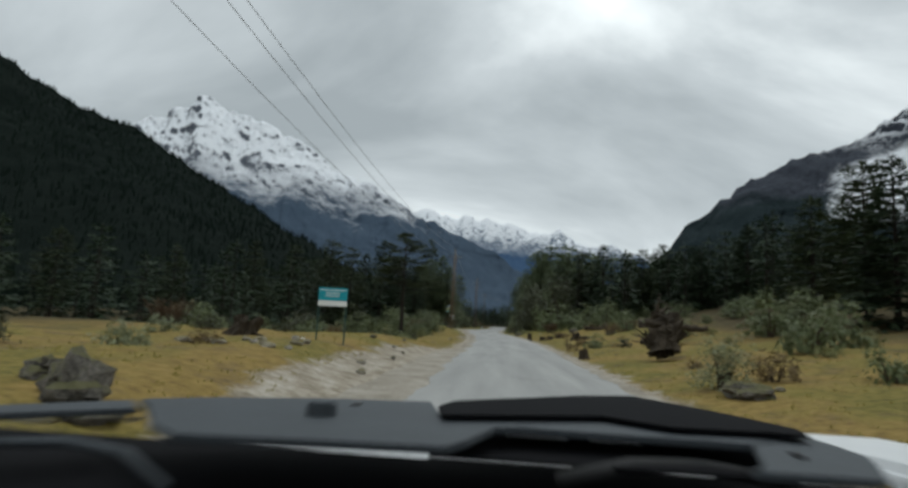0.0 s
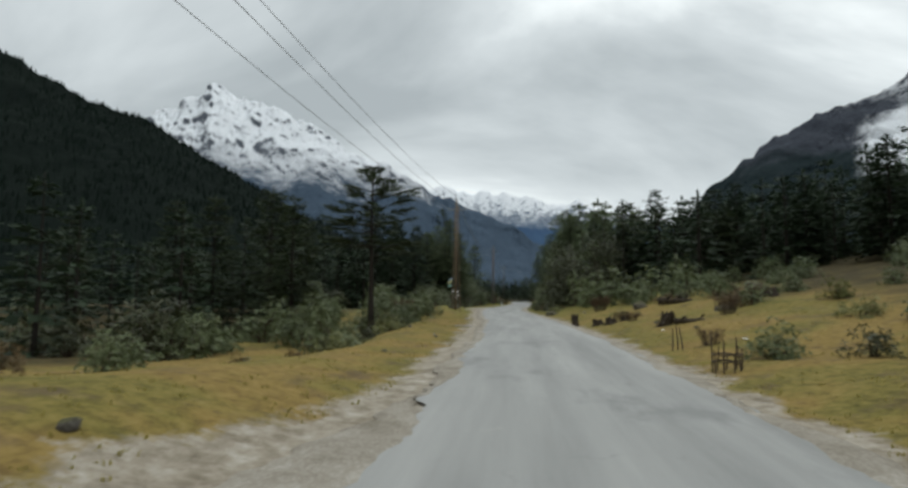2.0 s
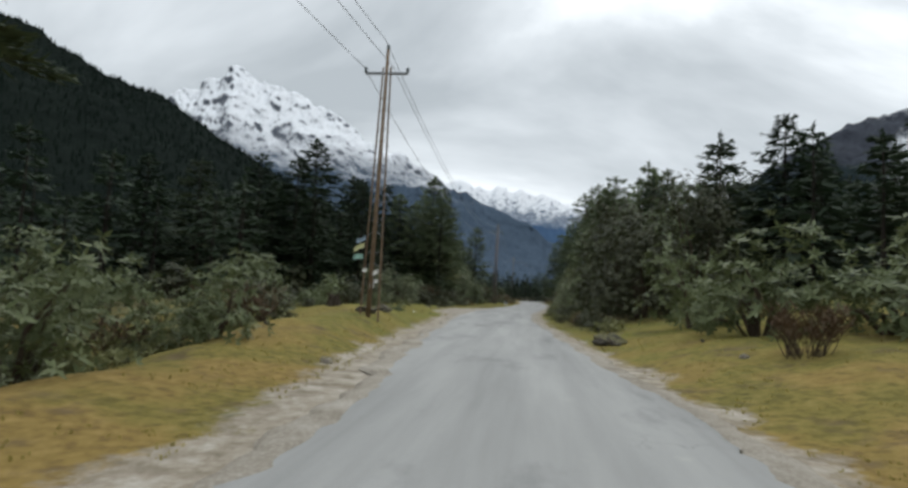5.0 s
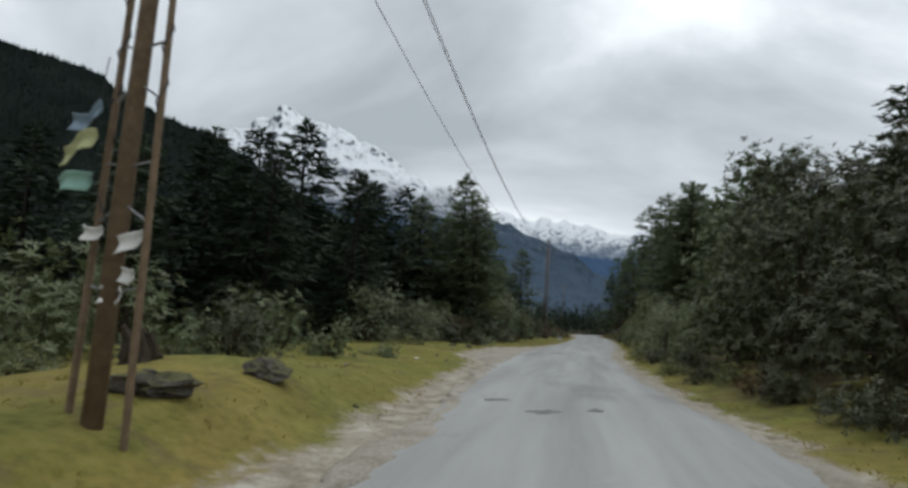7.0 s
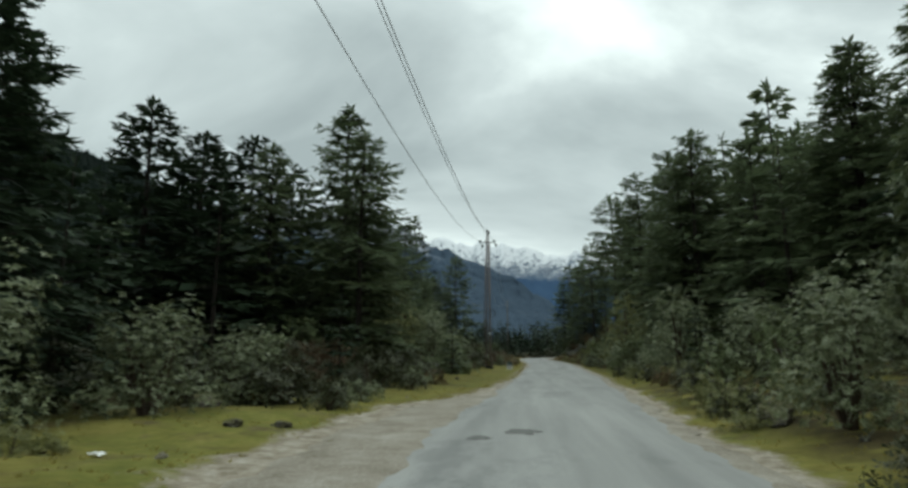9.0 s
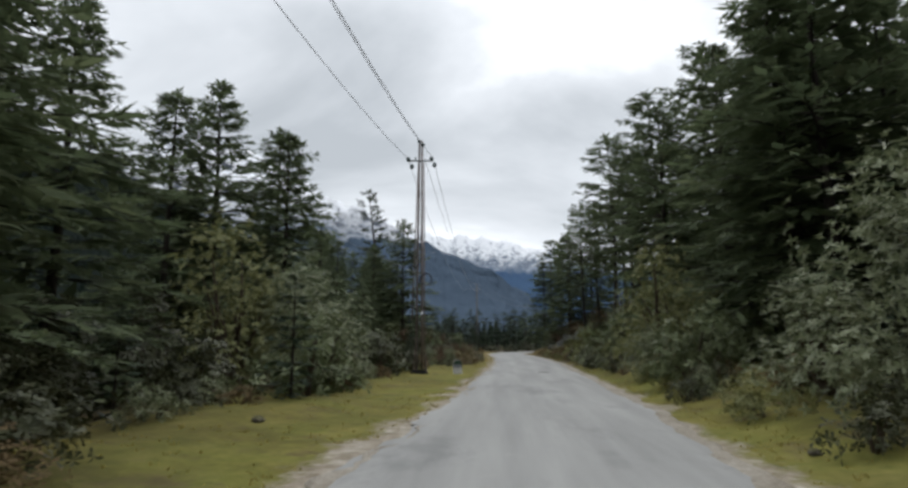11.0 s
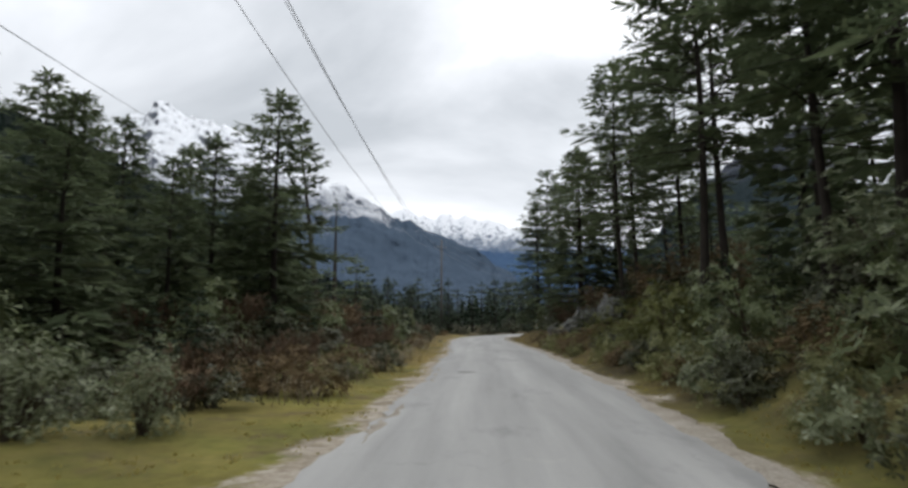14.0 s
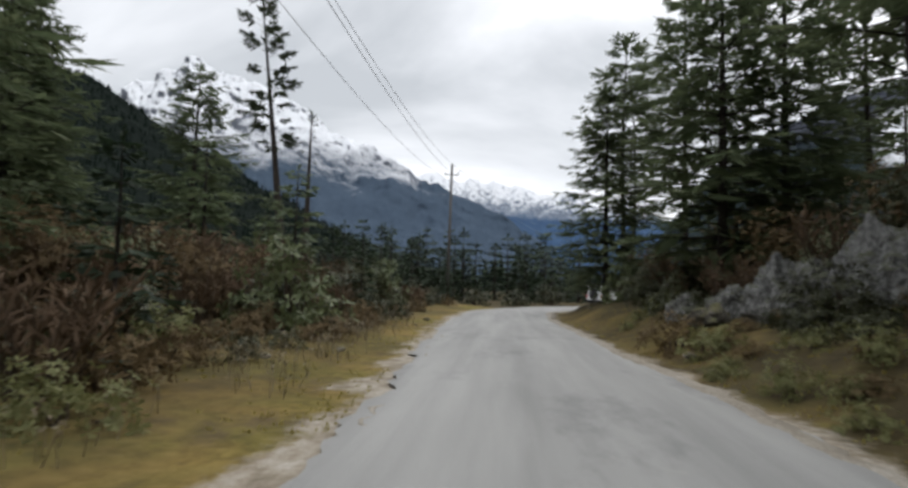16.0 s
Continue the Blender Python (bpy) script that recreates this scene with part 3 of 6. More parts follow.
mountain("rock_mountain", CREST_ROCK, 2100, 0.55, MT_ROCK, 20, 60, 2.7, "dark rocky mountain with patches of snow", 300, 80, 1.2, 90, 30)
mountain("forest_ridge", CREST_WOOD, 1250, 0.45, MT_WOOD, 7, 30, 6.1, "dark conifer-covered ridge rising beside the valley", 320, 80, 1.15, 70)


def cone_tree(vs, fs, p, h, r, rng):
    """A far conifer: two ragged skirts."""
    for z0, z1, k in ((0.0, 0.7, 1.0), (0.4, 1.0, 0.68)):
        o = len(vs)
        w0 = rng.random() * 6
        for i in range(5):
            w = w0 + i * 1.2566
            rr = r * k * rng.uniform(0.7, 1.2)
            vs.append((p[0] + rr * math.cos(w), p[1] + rr * math.sin(w), p[2] + h * z0))
        vs.append((p[0], p[1], p[2] + h * z1))
        fs.extend((o + i, o + (i + 1) % 5, o + 5) for i in range(5))


def ridge_woods():
    """Single trees that roughen the slope and the skyline of the forested ridge."""
    rng = random.Random(5)
    ob = bpy.data.objects["forest_ridge"]
    pts = ob.data.vertices
    nu, nv = 321, 80
    vs, fs = [], []
    for k in range(7000):
        u = int(nu * (0.25 + 0.75 * rng.random() ** 0.8)) % (nu - 1)
        j = nv if k < 900 else int(nv * rng.random() ** 0.7)
        a, b = pts[j * nu + u].co, pts[j * nu + u + 1].co
        c = pts[max(0, j - 1) * nu + u].co
        p = a + (b - a) * rng.random() + (c - a) * rng.random()
        h = rng.uniform(7, 14)
        cone_tree(vs, fs, (p.x, p.y, p.z - 1.5), h, h * 0.2, rng)
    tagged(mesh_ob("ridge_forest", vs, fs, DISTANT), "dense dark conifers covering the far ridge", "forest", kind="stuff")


ridge_woods()

# ---------------------------------------------------------------- trees and shrubs


def conifer(name, h, seed, whorls=24, per=6, reach=0.24, start=0.10, sprays=9, bare=0.22, material=FIR, label="", shape=0.8, droop=0.35, trunk_r=None, spray=0.05, bend=0.01, category="tree", group="conifers", gaps=0.0, fine=False, more=2, body=0.11, hang_low=0.50):
    """A conifer of height h: tapered trunk with limbs, and a crown of flat drooping sprays in whorls."""
    rng = random.Random(seed)
    root = thing(name, 0, 0, 0, 0, label, category, group)
    tr = trunk_r or 0.012 * h + 0.04
    bx, by = rng.uniform(-1, 1) * bend * h, rng.uniform(-1, 1) * bend * h

    def stem(z):
        t = z / h
        return Vector((bx * math.sin(t * 3.0), by * math.sin(t * 2.4 + 0.5) - by * 0.48, z))

    wood = [tube([stem(h * i / 10) - (Vector((0, 0, 0.25)) if i == 0 else Vector()) for i in range(11)], [tr * (1.25 if i == 0 else 1) * (1 - i / 10.6) + 0.008 for i in range(11)], 8)]
    vs, fs = [], []
    for w in range(whorls):
        zr = start + (0.985 - start) * (w + rng.uniform(-0.3, 0.3)) / (whorls - 0.6)
        zr = min(0.985, max(start, zr))
        rise = (zr - start) / (1 - start)
        full = reach * h * ((1 - rise) ** shape * 0.94 + 0.06)
        if rise < 0.25:
            full *= 0.72 + rise * 1.1
        base = rng.random() * 6.28
        for b in range(per):
            if rng.random() < gaps:
                continue
            ang = base + b * 6.283 / per + rng.uniform(-0.35, 0.35)
            length = full * rng.uniform(0.6, 1.18)
            out = Vector((math.cos(ang), math.sin(ang), 0))
            sidev = Vector((-out.y, out.x, 0))
            p0 = stem(zr * h + rng.uniform(-0.1, 0.1))
            lift = 0.42 * rise + rng.uniform(-0.08, 0.12)
            sag = droop * (1.15 - rise)

            def at(s):
                return p0 + out * (length * s) + Vector((0, 0, length * (lift * s - sag * s * s)))

            if fine:
                wood.append(tube([at(0), at(0.5), at(0.95)], [0.009 * length + 0.010, 0.006 * length + 0.006, 0.003], 3, False))
            else:
                wood.append(tube([at(0), at(0.75)], [0.008 * length + 0.010, 0.004], 3, False))
            n = max(3, int(sprays * (0.45 + 0.55 * length / (reach * h))))
            for i in range(n):
                s = bare + (1 - bare) * (i + rng.random()) / n
                p = at(s)
                wide = (1.05 - s) * 0.42 * length + 0.12
                for sg in (-1, 1):
                    hang = rng.uniform(-hang_low, 0.16)
                    d = (out * rng.uniform(0.45, 1.0) + sidev * sg * rng.uniform(0.4, 1.0) + Vector((0, 0, hang))).normalized()
                    sd = d.cross(Vector((rng.uniform(-0.7, 0.7), rng.uniform(-0.7, 0.7), 1))).normalized()
                    ln = wide * rng.uniform(0.65, 1.2) + spray * h * 0.35
                    if fine:
                        # a twig with a narrow body of needles, frayed by short side shoots that fan out flat
                        diamond(vs, fs, p, d, sd, ln, min(0.24, ln * body * (2.9 - 2.2 * s) + 0.02))
                        for c in range(more):
                            f = (c + rng.random()) / more
                            q = p + d * (ln * (0.10 + 0.80 * f))
                            e = (d * 0.9 + sd * (1 if c % 2 else -1) * rng.uniform(0.5, 1.1) + Vector((0, 0, rng.uniform(-0.15, 0.35)))).normalized()
                            spike(vs, fs, q, e, e.cross(Vector((rng.uniform(-0.6, 0.6), rng.uniform(-0.6, 0.6), 1))).normalized(), (0.34 - 0.12 * f) * ln * rng.uniform(0.7, 1.1) + 0.10, rng.uniform(0.022, 0.034))
                        continue
                    diamond(vs, fs, p, d, sd, ln, min(0.34, ln * body * (1.6 - 0.8 * s) + 0.03))
                    for c in range(more):
                        q = p + d * (ln * rng.uniform(0.2, 0.85))
                        e = (d + sd * (1 if c % 2 else -1) * rng.uniform(0.4, 1.0) + Vector((0, 0, rng.uniform(-0.15, 0.45)))).normalized()
                        spike(vs, fs, q, e, e.cross(Vector((0.2, 0.3, 1))).normalized(), 0.45 * ln * rng.uniform(0.6, 1.1) + 0.08, ln * 0.06 + 0.015)
            tip = at(0.9)
            diamond(vs, fs, tip, (out + Vector((0, 0, lift - sag))).normalized(), sidev, 0.18 * length + 0.15, 0.05 + 0.03 * length)
    for i in range(14):
        ang = rng.random() * 6.28
        d = Vector((math.cos(ang) * 0.6, math.sin(ang) * 0.6, rng.uniform(0.5, 1.2))).normalized()
        diamond(vs, fs, stem(h * rng.uniform(0.93, 1.0)), d, d.cross(Vector((0, 1, 0.3))).normalized(), 0.035 * h, 0.006 * h)
    raw("trunk", *join(*wood), BARK, root, True)
    raw("crown", vs, fs, material, root)
    return root


def shrub(name, r, h, seed, rosettes=420, leaf=0.17, material=RHODO, label="", category="shrub", group="shrubs", leaves=7, stems=9, droop=0.35, hollow=0.55, leaf_shape=diamond):
    """A rounded shrub: forking stems and rosettes of long leaves over an uneven dome."""
    rng = random.Random(seed)
    root = thing(name, 0, 0, 0, 0, label, category, group)
    wood = []
    tall = max(1.0, h / (1.35 * r))
    lumps = []
    for _ in range(int(12 * tall)):
        lz = rng.uniform(0.10, 0.80)
        near = 0.62 - 0.28 * lz
        lumps.append((Vector((rng.uniform(-near, near), rng.uniform(-near, near), lz)), rng.uniform(0.28, 0.50)))
    lumps += [(Vector((math.cos(w) * 0.6, math.sin(w) * 0.6, 0.16 / tall)), 0.40) for w in (0.4, 1.7, 2.9, 4.1, 5.4)]
    if tall > 1.3:
        lumps += [(Vector((math.cos(w) * 0.55, math.sin(w) * 0.55, 0.22)), 0.40) for w in (0.9, 2.4, 3.5, 4.8, 6.0)]
    for i in range(stems):
        c, q = lumps[i % len(lumps)]
        end = Vector((c.x * r, c.y * r, c.z * h))
        mid = end * 0.5 + Vector((rng.uniform(-0.1, 0.1) * r, rng.uniform(-0.1, 0.1) * r, 0.05 * h))
        wood.append(tube([Vector((c.x * 0.15 * r, c.y * 0.15 * r, -0.15)), mid, end], [0.03 * r + 0.012, 0.02 * r + 0.008, 0.008], 5, False))
    vs, fs = [], []
    for k in range(rosettes):
        c, q = lumps[rng.randrange(len(lumps))]
        u, w = rng.uniform(-0.45, 1), rng.random() * 6.283
        s = math.sqrt(1 - u * u)
        n = Vector((s * math.cos(w), s * math.sin(w), u))
        rad = q * (hollow + (1 - hollow) * rng.random() ** 0.5) * 1.12
        p = Vector((c.x * r + n.x * rad * r, c.y * r + n.y * rad * r, c.z * h + n.z * rad * h * 0.9 / tall))
        if p.z < 0.03 * h:
            p.z = rng.uniform(0.03, 0.2) * h
        ax = (n + Vector((0, 0, 0.5)) + Vector((rng.uniform(-0.3, 0.3), rng.uniform(-0.3, 0.3), 0))).normalized()
        s1 = ax.orthogonal().normalized()
        s2 = ax.cross(s1)
        w0 = rng.random() * 6
        for i in range(leaves):
            ww = w0 + i * 6.283 / leaves + rng.uniform(-0.3, 0.3)
            d = (s1 * math.cos(ww) + s2 * math.sin(ww) + ax * rng.uniform(-droop, 0.6)).normalized()
            sd = d.cross(ax).normalized()
            ln = leaf * rng.uniform(0.7, 1.25)
            leaf_shape(vs, fs, p, d, sd, ln, ln * 0.17)
    if wood:
        raw("stem", *join(*wood), STEM, root, True)
    raw("foliage", vs, fs, material, root)
    return root


def twiggy(name, r, h, seed, n=260, material=TWIGS, label="", category="shrub", group="bare shrubs", tuft=0.0):
    """A leafless shrub or a stand of dry stalks: thin upright stems that fork into fine twigs."""
    rng = random.Random(seed)
    root = thing(name, 0, 0, 0, 0, label, category, group)
    wood, vs, fs = [], [], []
    for i in range(max(8, n // 12)):
        w, rad = rng.random() * 6.28, r * 0.4 * rng.random() ** 0.5
        b = Vector((math.cos(w) * rad, math.sin(w) * rad, -0.08))
        e = Vector((math.cos(w) * r * rng.uniform(0.3, 1), math.sin(w) * r * rng.uniform(0.3, 1), h * rng.uniform(0.55, 1)))
        m = (b + e) * 0.5 + Vector((rng.uniform(-0.1, 0.1), rng.uniform(-0.1, 0.1), 0.1 * h))
        wood.append(tube([b, m, e], [0.012 + 0.004 * h, 0.009, 0.004], 3, False))
        for k in range(12):
            s = rng.uniform(0.3, 1)
            p = b + (e - b) * s + (m - (b + e) * 0.5) * 4 * s * (1 - s)
            d = Vector((rng.uniform(-0.7, 0.7), rng.uniform(-0.7, 0.7), rng.uniform(0.1, 1.2))).normalized()
            ln = h * rng.uniform(0.12, 0.32)
            diamond(vs, fs, p, d, d.cross(Vector((rng.random(), rng.random(), 0.4))).normalized(), ln, 0.008 + 0.006 * h)
            if tuft:
                for c in range(2):
                    t = Vector((rng.uniform(-1, 1), rng.uniform(-1, 1), rng.uniform(-0.2, 1))).normalized()
                    diamond(vs, fs, p + d * ln, t, t.cross(Vector((0.3, 1, 0.2))).normalized(), tuft, tuft * 0.4)
    raw("stem", *join(*wood), STEM, root)
    raw("twig_mass", vs, fs, material, root)
    return root


def settle(src, x, y, scale=1.0, rz=0, tall=1.0, sink=0.0, tilt=0.0, label=""):
    """A copy of a plant or stone, standing on the ground."""
    m = pose(x, y, land(x, y) - sink, tilt, 0, rz)
    ob = copy_thing(src, m)
    ob.scale = (scale, scale, scale * tall)
    if label:
        ob["label"] = label
    return ob


def away(ob):
    """Take the pattern of a copied thing out of the scene."""
    for o in (*ob.children_recursive, ob):
        bpy.data.objects.remove(o)


FIRS = [conifer("fir_tree", 12, 11 + i, whorls=24, per=6, reach=r, start=st, sprays=9, shape=sh, droop=dr, material=mt, label="dark green conifer with drooping tiered branches", group="roadside conifers", gaps=g, fine=fn, more=6 if fn else 2, body=0.05 if fn else 0.12)
        for fn in (True, False) for i, (r, st, sh, dr, g, mt) in enumerate(((0.34, 0.04, 0.72, 0.30, 0.08, FIR), (0.30, 0.08, 0.62, 0.24, 0.14, PINE), (0.37, 0.05, 0.85, 0.36, 0.08, FIR), (0.32, 0.14, 0.55, 0.18, 0.24, PINE)))]
FIRS += [conifer("fir_tree", 12, 111 + i, whorls=24, per=6, reach=r, start=st, sprays=10, shape=sh, droop=dr, material=LIGHTENED_PINE, label="green conifer with broad feathery layered branches", group="roadside conifers", gaps=g, fine=True, bend=0.015, more=6, body=0.05)
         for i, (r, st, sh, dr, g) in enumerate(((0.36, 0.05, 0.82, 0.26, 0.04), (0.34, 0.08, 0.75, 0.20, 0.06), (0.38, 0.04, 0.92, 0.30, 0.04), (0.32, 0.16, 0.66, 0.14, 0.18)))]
PINES = [conifer("pine_tree", 15, 31 + i, whorls=19, per=6, reach=0.25, start=0.34, sprays=10, bare=0.32, material=LIGHTENED_PINE, shape=0.5, droop=0.12, gaps=0.26, hang_low=0.3, trunk_r=0.16, bend=0.02, fine=True, more=6, body=0.05, label="tall open pine with bare lower trunk", group="tall pines") for i in range(2)]
# The last three repeat the first three shapes in the lightened needles.
SMALL_FIRS = [conifer("woodland_fir", 10, 51 + i % 3, whorls=11, per=5, reach=0.37, start=0.03, sprays=4, shape=0.75, material=FIR if i < 3 else LIGHTENED_PINE, spray=0.09, more=1, body=0.20, label="dark green conifer in the woods" if i < 3 else "grey-green conifer in the woods", group="woodland conifers") for i in range(6)]
BUSHES = [shrub("rhododendron_bush", 1.5, 1.9, 71 + i, 330, 0.165, RHODO, "grey-green rhododendron bush with long glossy leaves", group="rhododendron bushes", leaves=6) for i in range(3)]
DARK_BUSHES = [shrub("rhododendron_bush", 1.5, 2.1, 81 + i, 310, 0.165, RHODO_DARK, "dark dull-green rhododendron bush at the wood's edge", group="rhododendron bushes", leaf_shape=wedge) for i in range(2)]
BARE = [twiggy("bare_shrub", 1.2, 1.5, 91 + i, 620, TWIGS, "leafless reddish-brown shrub at the wood's edge") for i in range(2)]
TALL = [shrub("rhododendron_tree", 1.8, 4.2, 171 + i, 1000 if i in (1, 3) else 1350, 0.16 if i in (1, 3) else 0.115, mt, lb, group="tall rhododendrons", leaves=6, stems=12) for i, (mt, lb) in enumerate(((PALE_RHODO, "tall rhododendron with pale silvery-green leaf rosettes"), (RHODO_DARK, "tall dull-green rhododendron at the wood's edge"), (OLIVE, "tall olive-green leafy bush beside the road"), (BROWN, "large withered brown bush at the wood's edge")))]
SCRUB = [shrub(nm, 0.9, 0.8, 181 + i, 130, 0.125, mt, lb, group=nm.replace("_", " "), leaves=6, stems=5, leaf_shape=wedge) for i, (nm, mt, lb) in enumerate((("dark_scrub_bush", RHODO_DARK, "low dark tangled scrub at the verge"), ("withered_scrub_bush", BROWN, "low withered brown scrub at the verge"), ("mossy_scrub_bush", OLIVE, "low olive mossy scrub on the bank"), ("pale_scrub_bush", PALE_RHODO, "low pale-leaved scrub at the verge")))]
MOSSBUSH = shrub("leafy_bush", 1.3, 1.5, 88, 420, 0.13, MOSSY, "yellow-green leafy bush beside the road", group="leafy bushes")

RNG = random.Random(77)
# x, y, height above the road, pattern
NAMED = []
# left of the road, 48 to 65 m along
NAMED += [(-16.7, 59.0, 8.9, 3), (-13.6, 55, 7.6, 1), (-20, 57.5, 8.0, 0), (-27, 64.5, 9.0, 1), (-37, 47.5, 7.4, 2), (-36.5, 65, 8.2, 0)]
# left of the road, 86 to 117 m along
NAMED += [(-19.3, 100.2, 14.3, 2), (-17.7, 106.9, 12.3, 2), (-10.1, 111.3, 13.4, 1), (-15.6, 112.6, 12.6, 0), (-13.6, 110.3, 11.3, 2), (-8.7, 109.2, 11.2, 3), (-18.8, 113.4, 13.2, 0), (-21.5, 97.0, 9.6, 2), (-19.6, 116, 13.4, 0), (-27, 94.6, 11, 1), (-26, 86.5, 9.5, 0), (-14.5, 115.5, 11.8, 3), (-11.5, 117, 10.5, 0), (-14.2, 87.5, 8.6, 2), (-16.8, 90.5, 10.4, 0), (-12.8, 94.0, 9.2, 2), (-20.5, 92, 11.0, 0)]
# right of the road, 28 to 108 m along
NAMED += [(13.4, 92.8, 13.0, 1), (23.2, 84.3, 13.5, 0), (25.3, 77.6, 12.5, 2), (24.5, 72.3, 11.8, 0), (15.5, 86.7, 13.3, 0), (11.9, 108.3, 13.4, 1), (17.9, 27.7, 9.8, 0), (25.2, 48.9, 12.7, 1), (26.7, 64.7, 13.2, 2), (20.6, 34.3, 11.4, 3), (21, 95, 13.5, 0), (19, 78, 11.8, 1)]
# right of the road, 104 to 123 m along
NAMED += [(9.4, 121.2, 15.1, 3), (8.8, 122.9, 14.0, 0), (12.0, 108.0, 14.0, 0), (12.6, 104.5, 13.6, 2), (10.4, 114.8, 12.5, 1)]
# left of the road, 129 to 177 m along
NAMED += [(-15.4, 128.8, 13.2, 1), (-14.8, 131.7, 14.9, 0), (-14.3, 139, 15.0, 2), (-10.9, 131.5, 12.0, 1), (-14.3, 171.3, 12.2, 0), (-11.8, 149.5, 8.6, 2), (-12.6, 157.2, 8.8, 2), (-12.5, 161.0, 11.0, 1), (-11.6, 166.5, 10.2, 0), (-10.6, 140.5, 8.0, 2), (-18.5, 159.4, 12.8, 2), (-17.6, 161.4, 12.2, 0), (-21.7, 176.7, 15.5, 1), (-15.5, 153, 11.0, 0), (-14, 147.5, 10.0, 2)]
# both sides, 126 to 197 m along
NAMED += [(9.6, 138.9, 15.6, 0), (10.8, 132.6, 16.5, 2), (10.6, 125.6, 15.5, 1), (10.4, 148.3, 15.8, 1), (8.5, 163.7, 15.5, 2), (8.4, 175.9, 14.5, 1), (6.4, 187.4, 12.5, 1), (9.7, 197.1, 16.5, 0), (7.8, 189.0, 16.0, 3), (9.8, 184.7, 16.5, 3), (11.5, 178, 15.5, 1), (-15.3, 172.6, 11.2, 3), (-18.5, 189.8, 14.6, 3), (-9.7, 162.3, 13.7, 3)]
for x, y, top, kind in NAMED:
    g = land(x, y)
    near = abs(x - centre(y)) < 13.5 and y > 80 or x < 0 and y < 66
    if x > 0 and y > 146 and (kind != 1 or y < 160):
        settle(PINES[kind % 2], x, y, (top - g) / 15.0, RNG.uniform(0, 360))
    elif near or x < 0 and y > 118:
        # beyond 98 m the crowns take the lightened needles
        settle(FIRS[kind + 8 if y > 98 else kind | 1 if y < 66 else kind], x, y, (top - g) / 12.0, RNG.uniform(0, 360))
    else:
        settle(FIRS[kind + 4], x, y, (top - g) / 12.0 * 1.18, RNG.uniform(0, 360), 1 / 1.18)
for x, y, top in ((9.8, 156.2, 20.0), (12.6, 160.5, 21.0), (17.6, 162.6, 21.0), (11.2, 147.0, 20.0), (14.2, 171.0, 19.0), (11.0, 169.8, 17.0), (13.0, 140, 20), (16.5, 181, 18.5)):
    settle(PINES[int(x * 7) % 2], x, y, (top - land(x, y)) / 15.0, RNG.uniform(0, 360))

# woods that fill the valley on both sides
taken = [(x, y) for x, y, *_ in NAMED]


def clear_of(x, y, d):
    return all((x - p) ** 2 + (y - q) ** 2 > d * d for p, q in taken)


FAR_FIRS = []


def fill_woods(n, x0, x1, y0, y1, h0, h1, gap):
    """Firs set at random over a stretch of the woods; the far ones are gathered for one mesh."""
    k = tries = 0
    while k < n and tries < n * 30:
        tries += 1
        x, y = RNG.uniform(x0, x1), RNG.uniform(y0, y1)
        if clear_of(x, y, gap) and abs(x - centre(y)) > 10:
            taken.append((x, y))
            size, turned, tall = RNG.uniform(h0, h1) / 10.0, RNG.uniform(0, 360), RNG.uniform(0.9, 1.12)
            kind = k % 3 + (3 if 108 < y < 196 else 0)
            if abs(x) > 30 or y > 196:
                FAR_FIRS.append((SMALL_FIRS[k % 3], pose(x, y, land(x, y), 0, 0, turned) @ Matrix.Diagonal((size, size, size * tall, 1))))
            else:
                settle(SMALL_FIRS[kind], x, y, size, turned, tall)
            k += 1


def join_far_firs():
    """The firs deep in the woods, as two joined meshes: crowns and trunks."""
    for name, material, label in (("crown", FIR, "dark green firs standing deep in the woods"), ("trunk", BARK, "dark trunks of firs deep in the woods")):
        vs, fs = [], []
        for src, m in FAR_FIRS:
            me = next(c for c in src.children if c.name.split(".")[0] == name).data
            o = len(vs)
            vs.extend(m @ v.co for v in me.vertices)
            fs.extend(tuple(o + i for i in p.vertices) for p in me.polygons)
        tagged(mesh_ob("deep_woods" if name == "crown" else "deep_wood_trunks", vs, fs, material), label, "forest", kind="stuff")


fill_woods(48, -62, -17, 30, 80, 5.5, 7.8, 3.2)
fill_woods(12, -25, -13, 82, 112, 6.5, 9.0, 2.2)
fill_woods(40, -50, -15, 78, 112, 6.5, 9.5, 2.4)
fill_woods(34, -50, -14, 108, 188, 8.0, 11.5, 2.8)
fill_woods(26, 13, 46, 92, 116, 8.5, 10.8, 2.2)
fill_woods(58, 24, 70, 36, 112, 8.0, 10.5, 2.6)
fill_woods(16, 10, 30, 88, 118, 8.0, 11.0, 2.6)
fill_woods(18, 14, 44, 68, 104, 6.5, 9.0, 2.6)
fill_woods(22, 12.5, 22, 116, 140, 12.0, 15.5, 2.0)
fill_woods(8, 13, 22, 142, 162, 9.0, 12.0, 2.6)
fill_woods(24, 12, 40, 108, 146, 10.0, 13.0, 2.4)
fill_woods(36, 14, 34, 146, 215, 6.0, 9.0, 2.6)
fill_woods(90, -22, 26, 216, 248, 5.5, 8.6, 1.5)
fill_woods(24, -34, -9, 185, 225, 5.0, 8.5, 3.0)
fill_woods(14, 13, 28, 164, 196, 4.0, 6.0, 1.8)
join_far_firs()


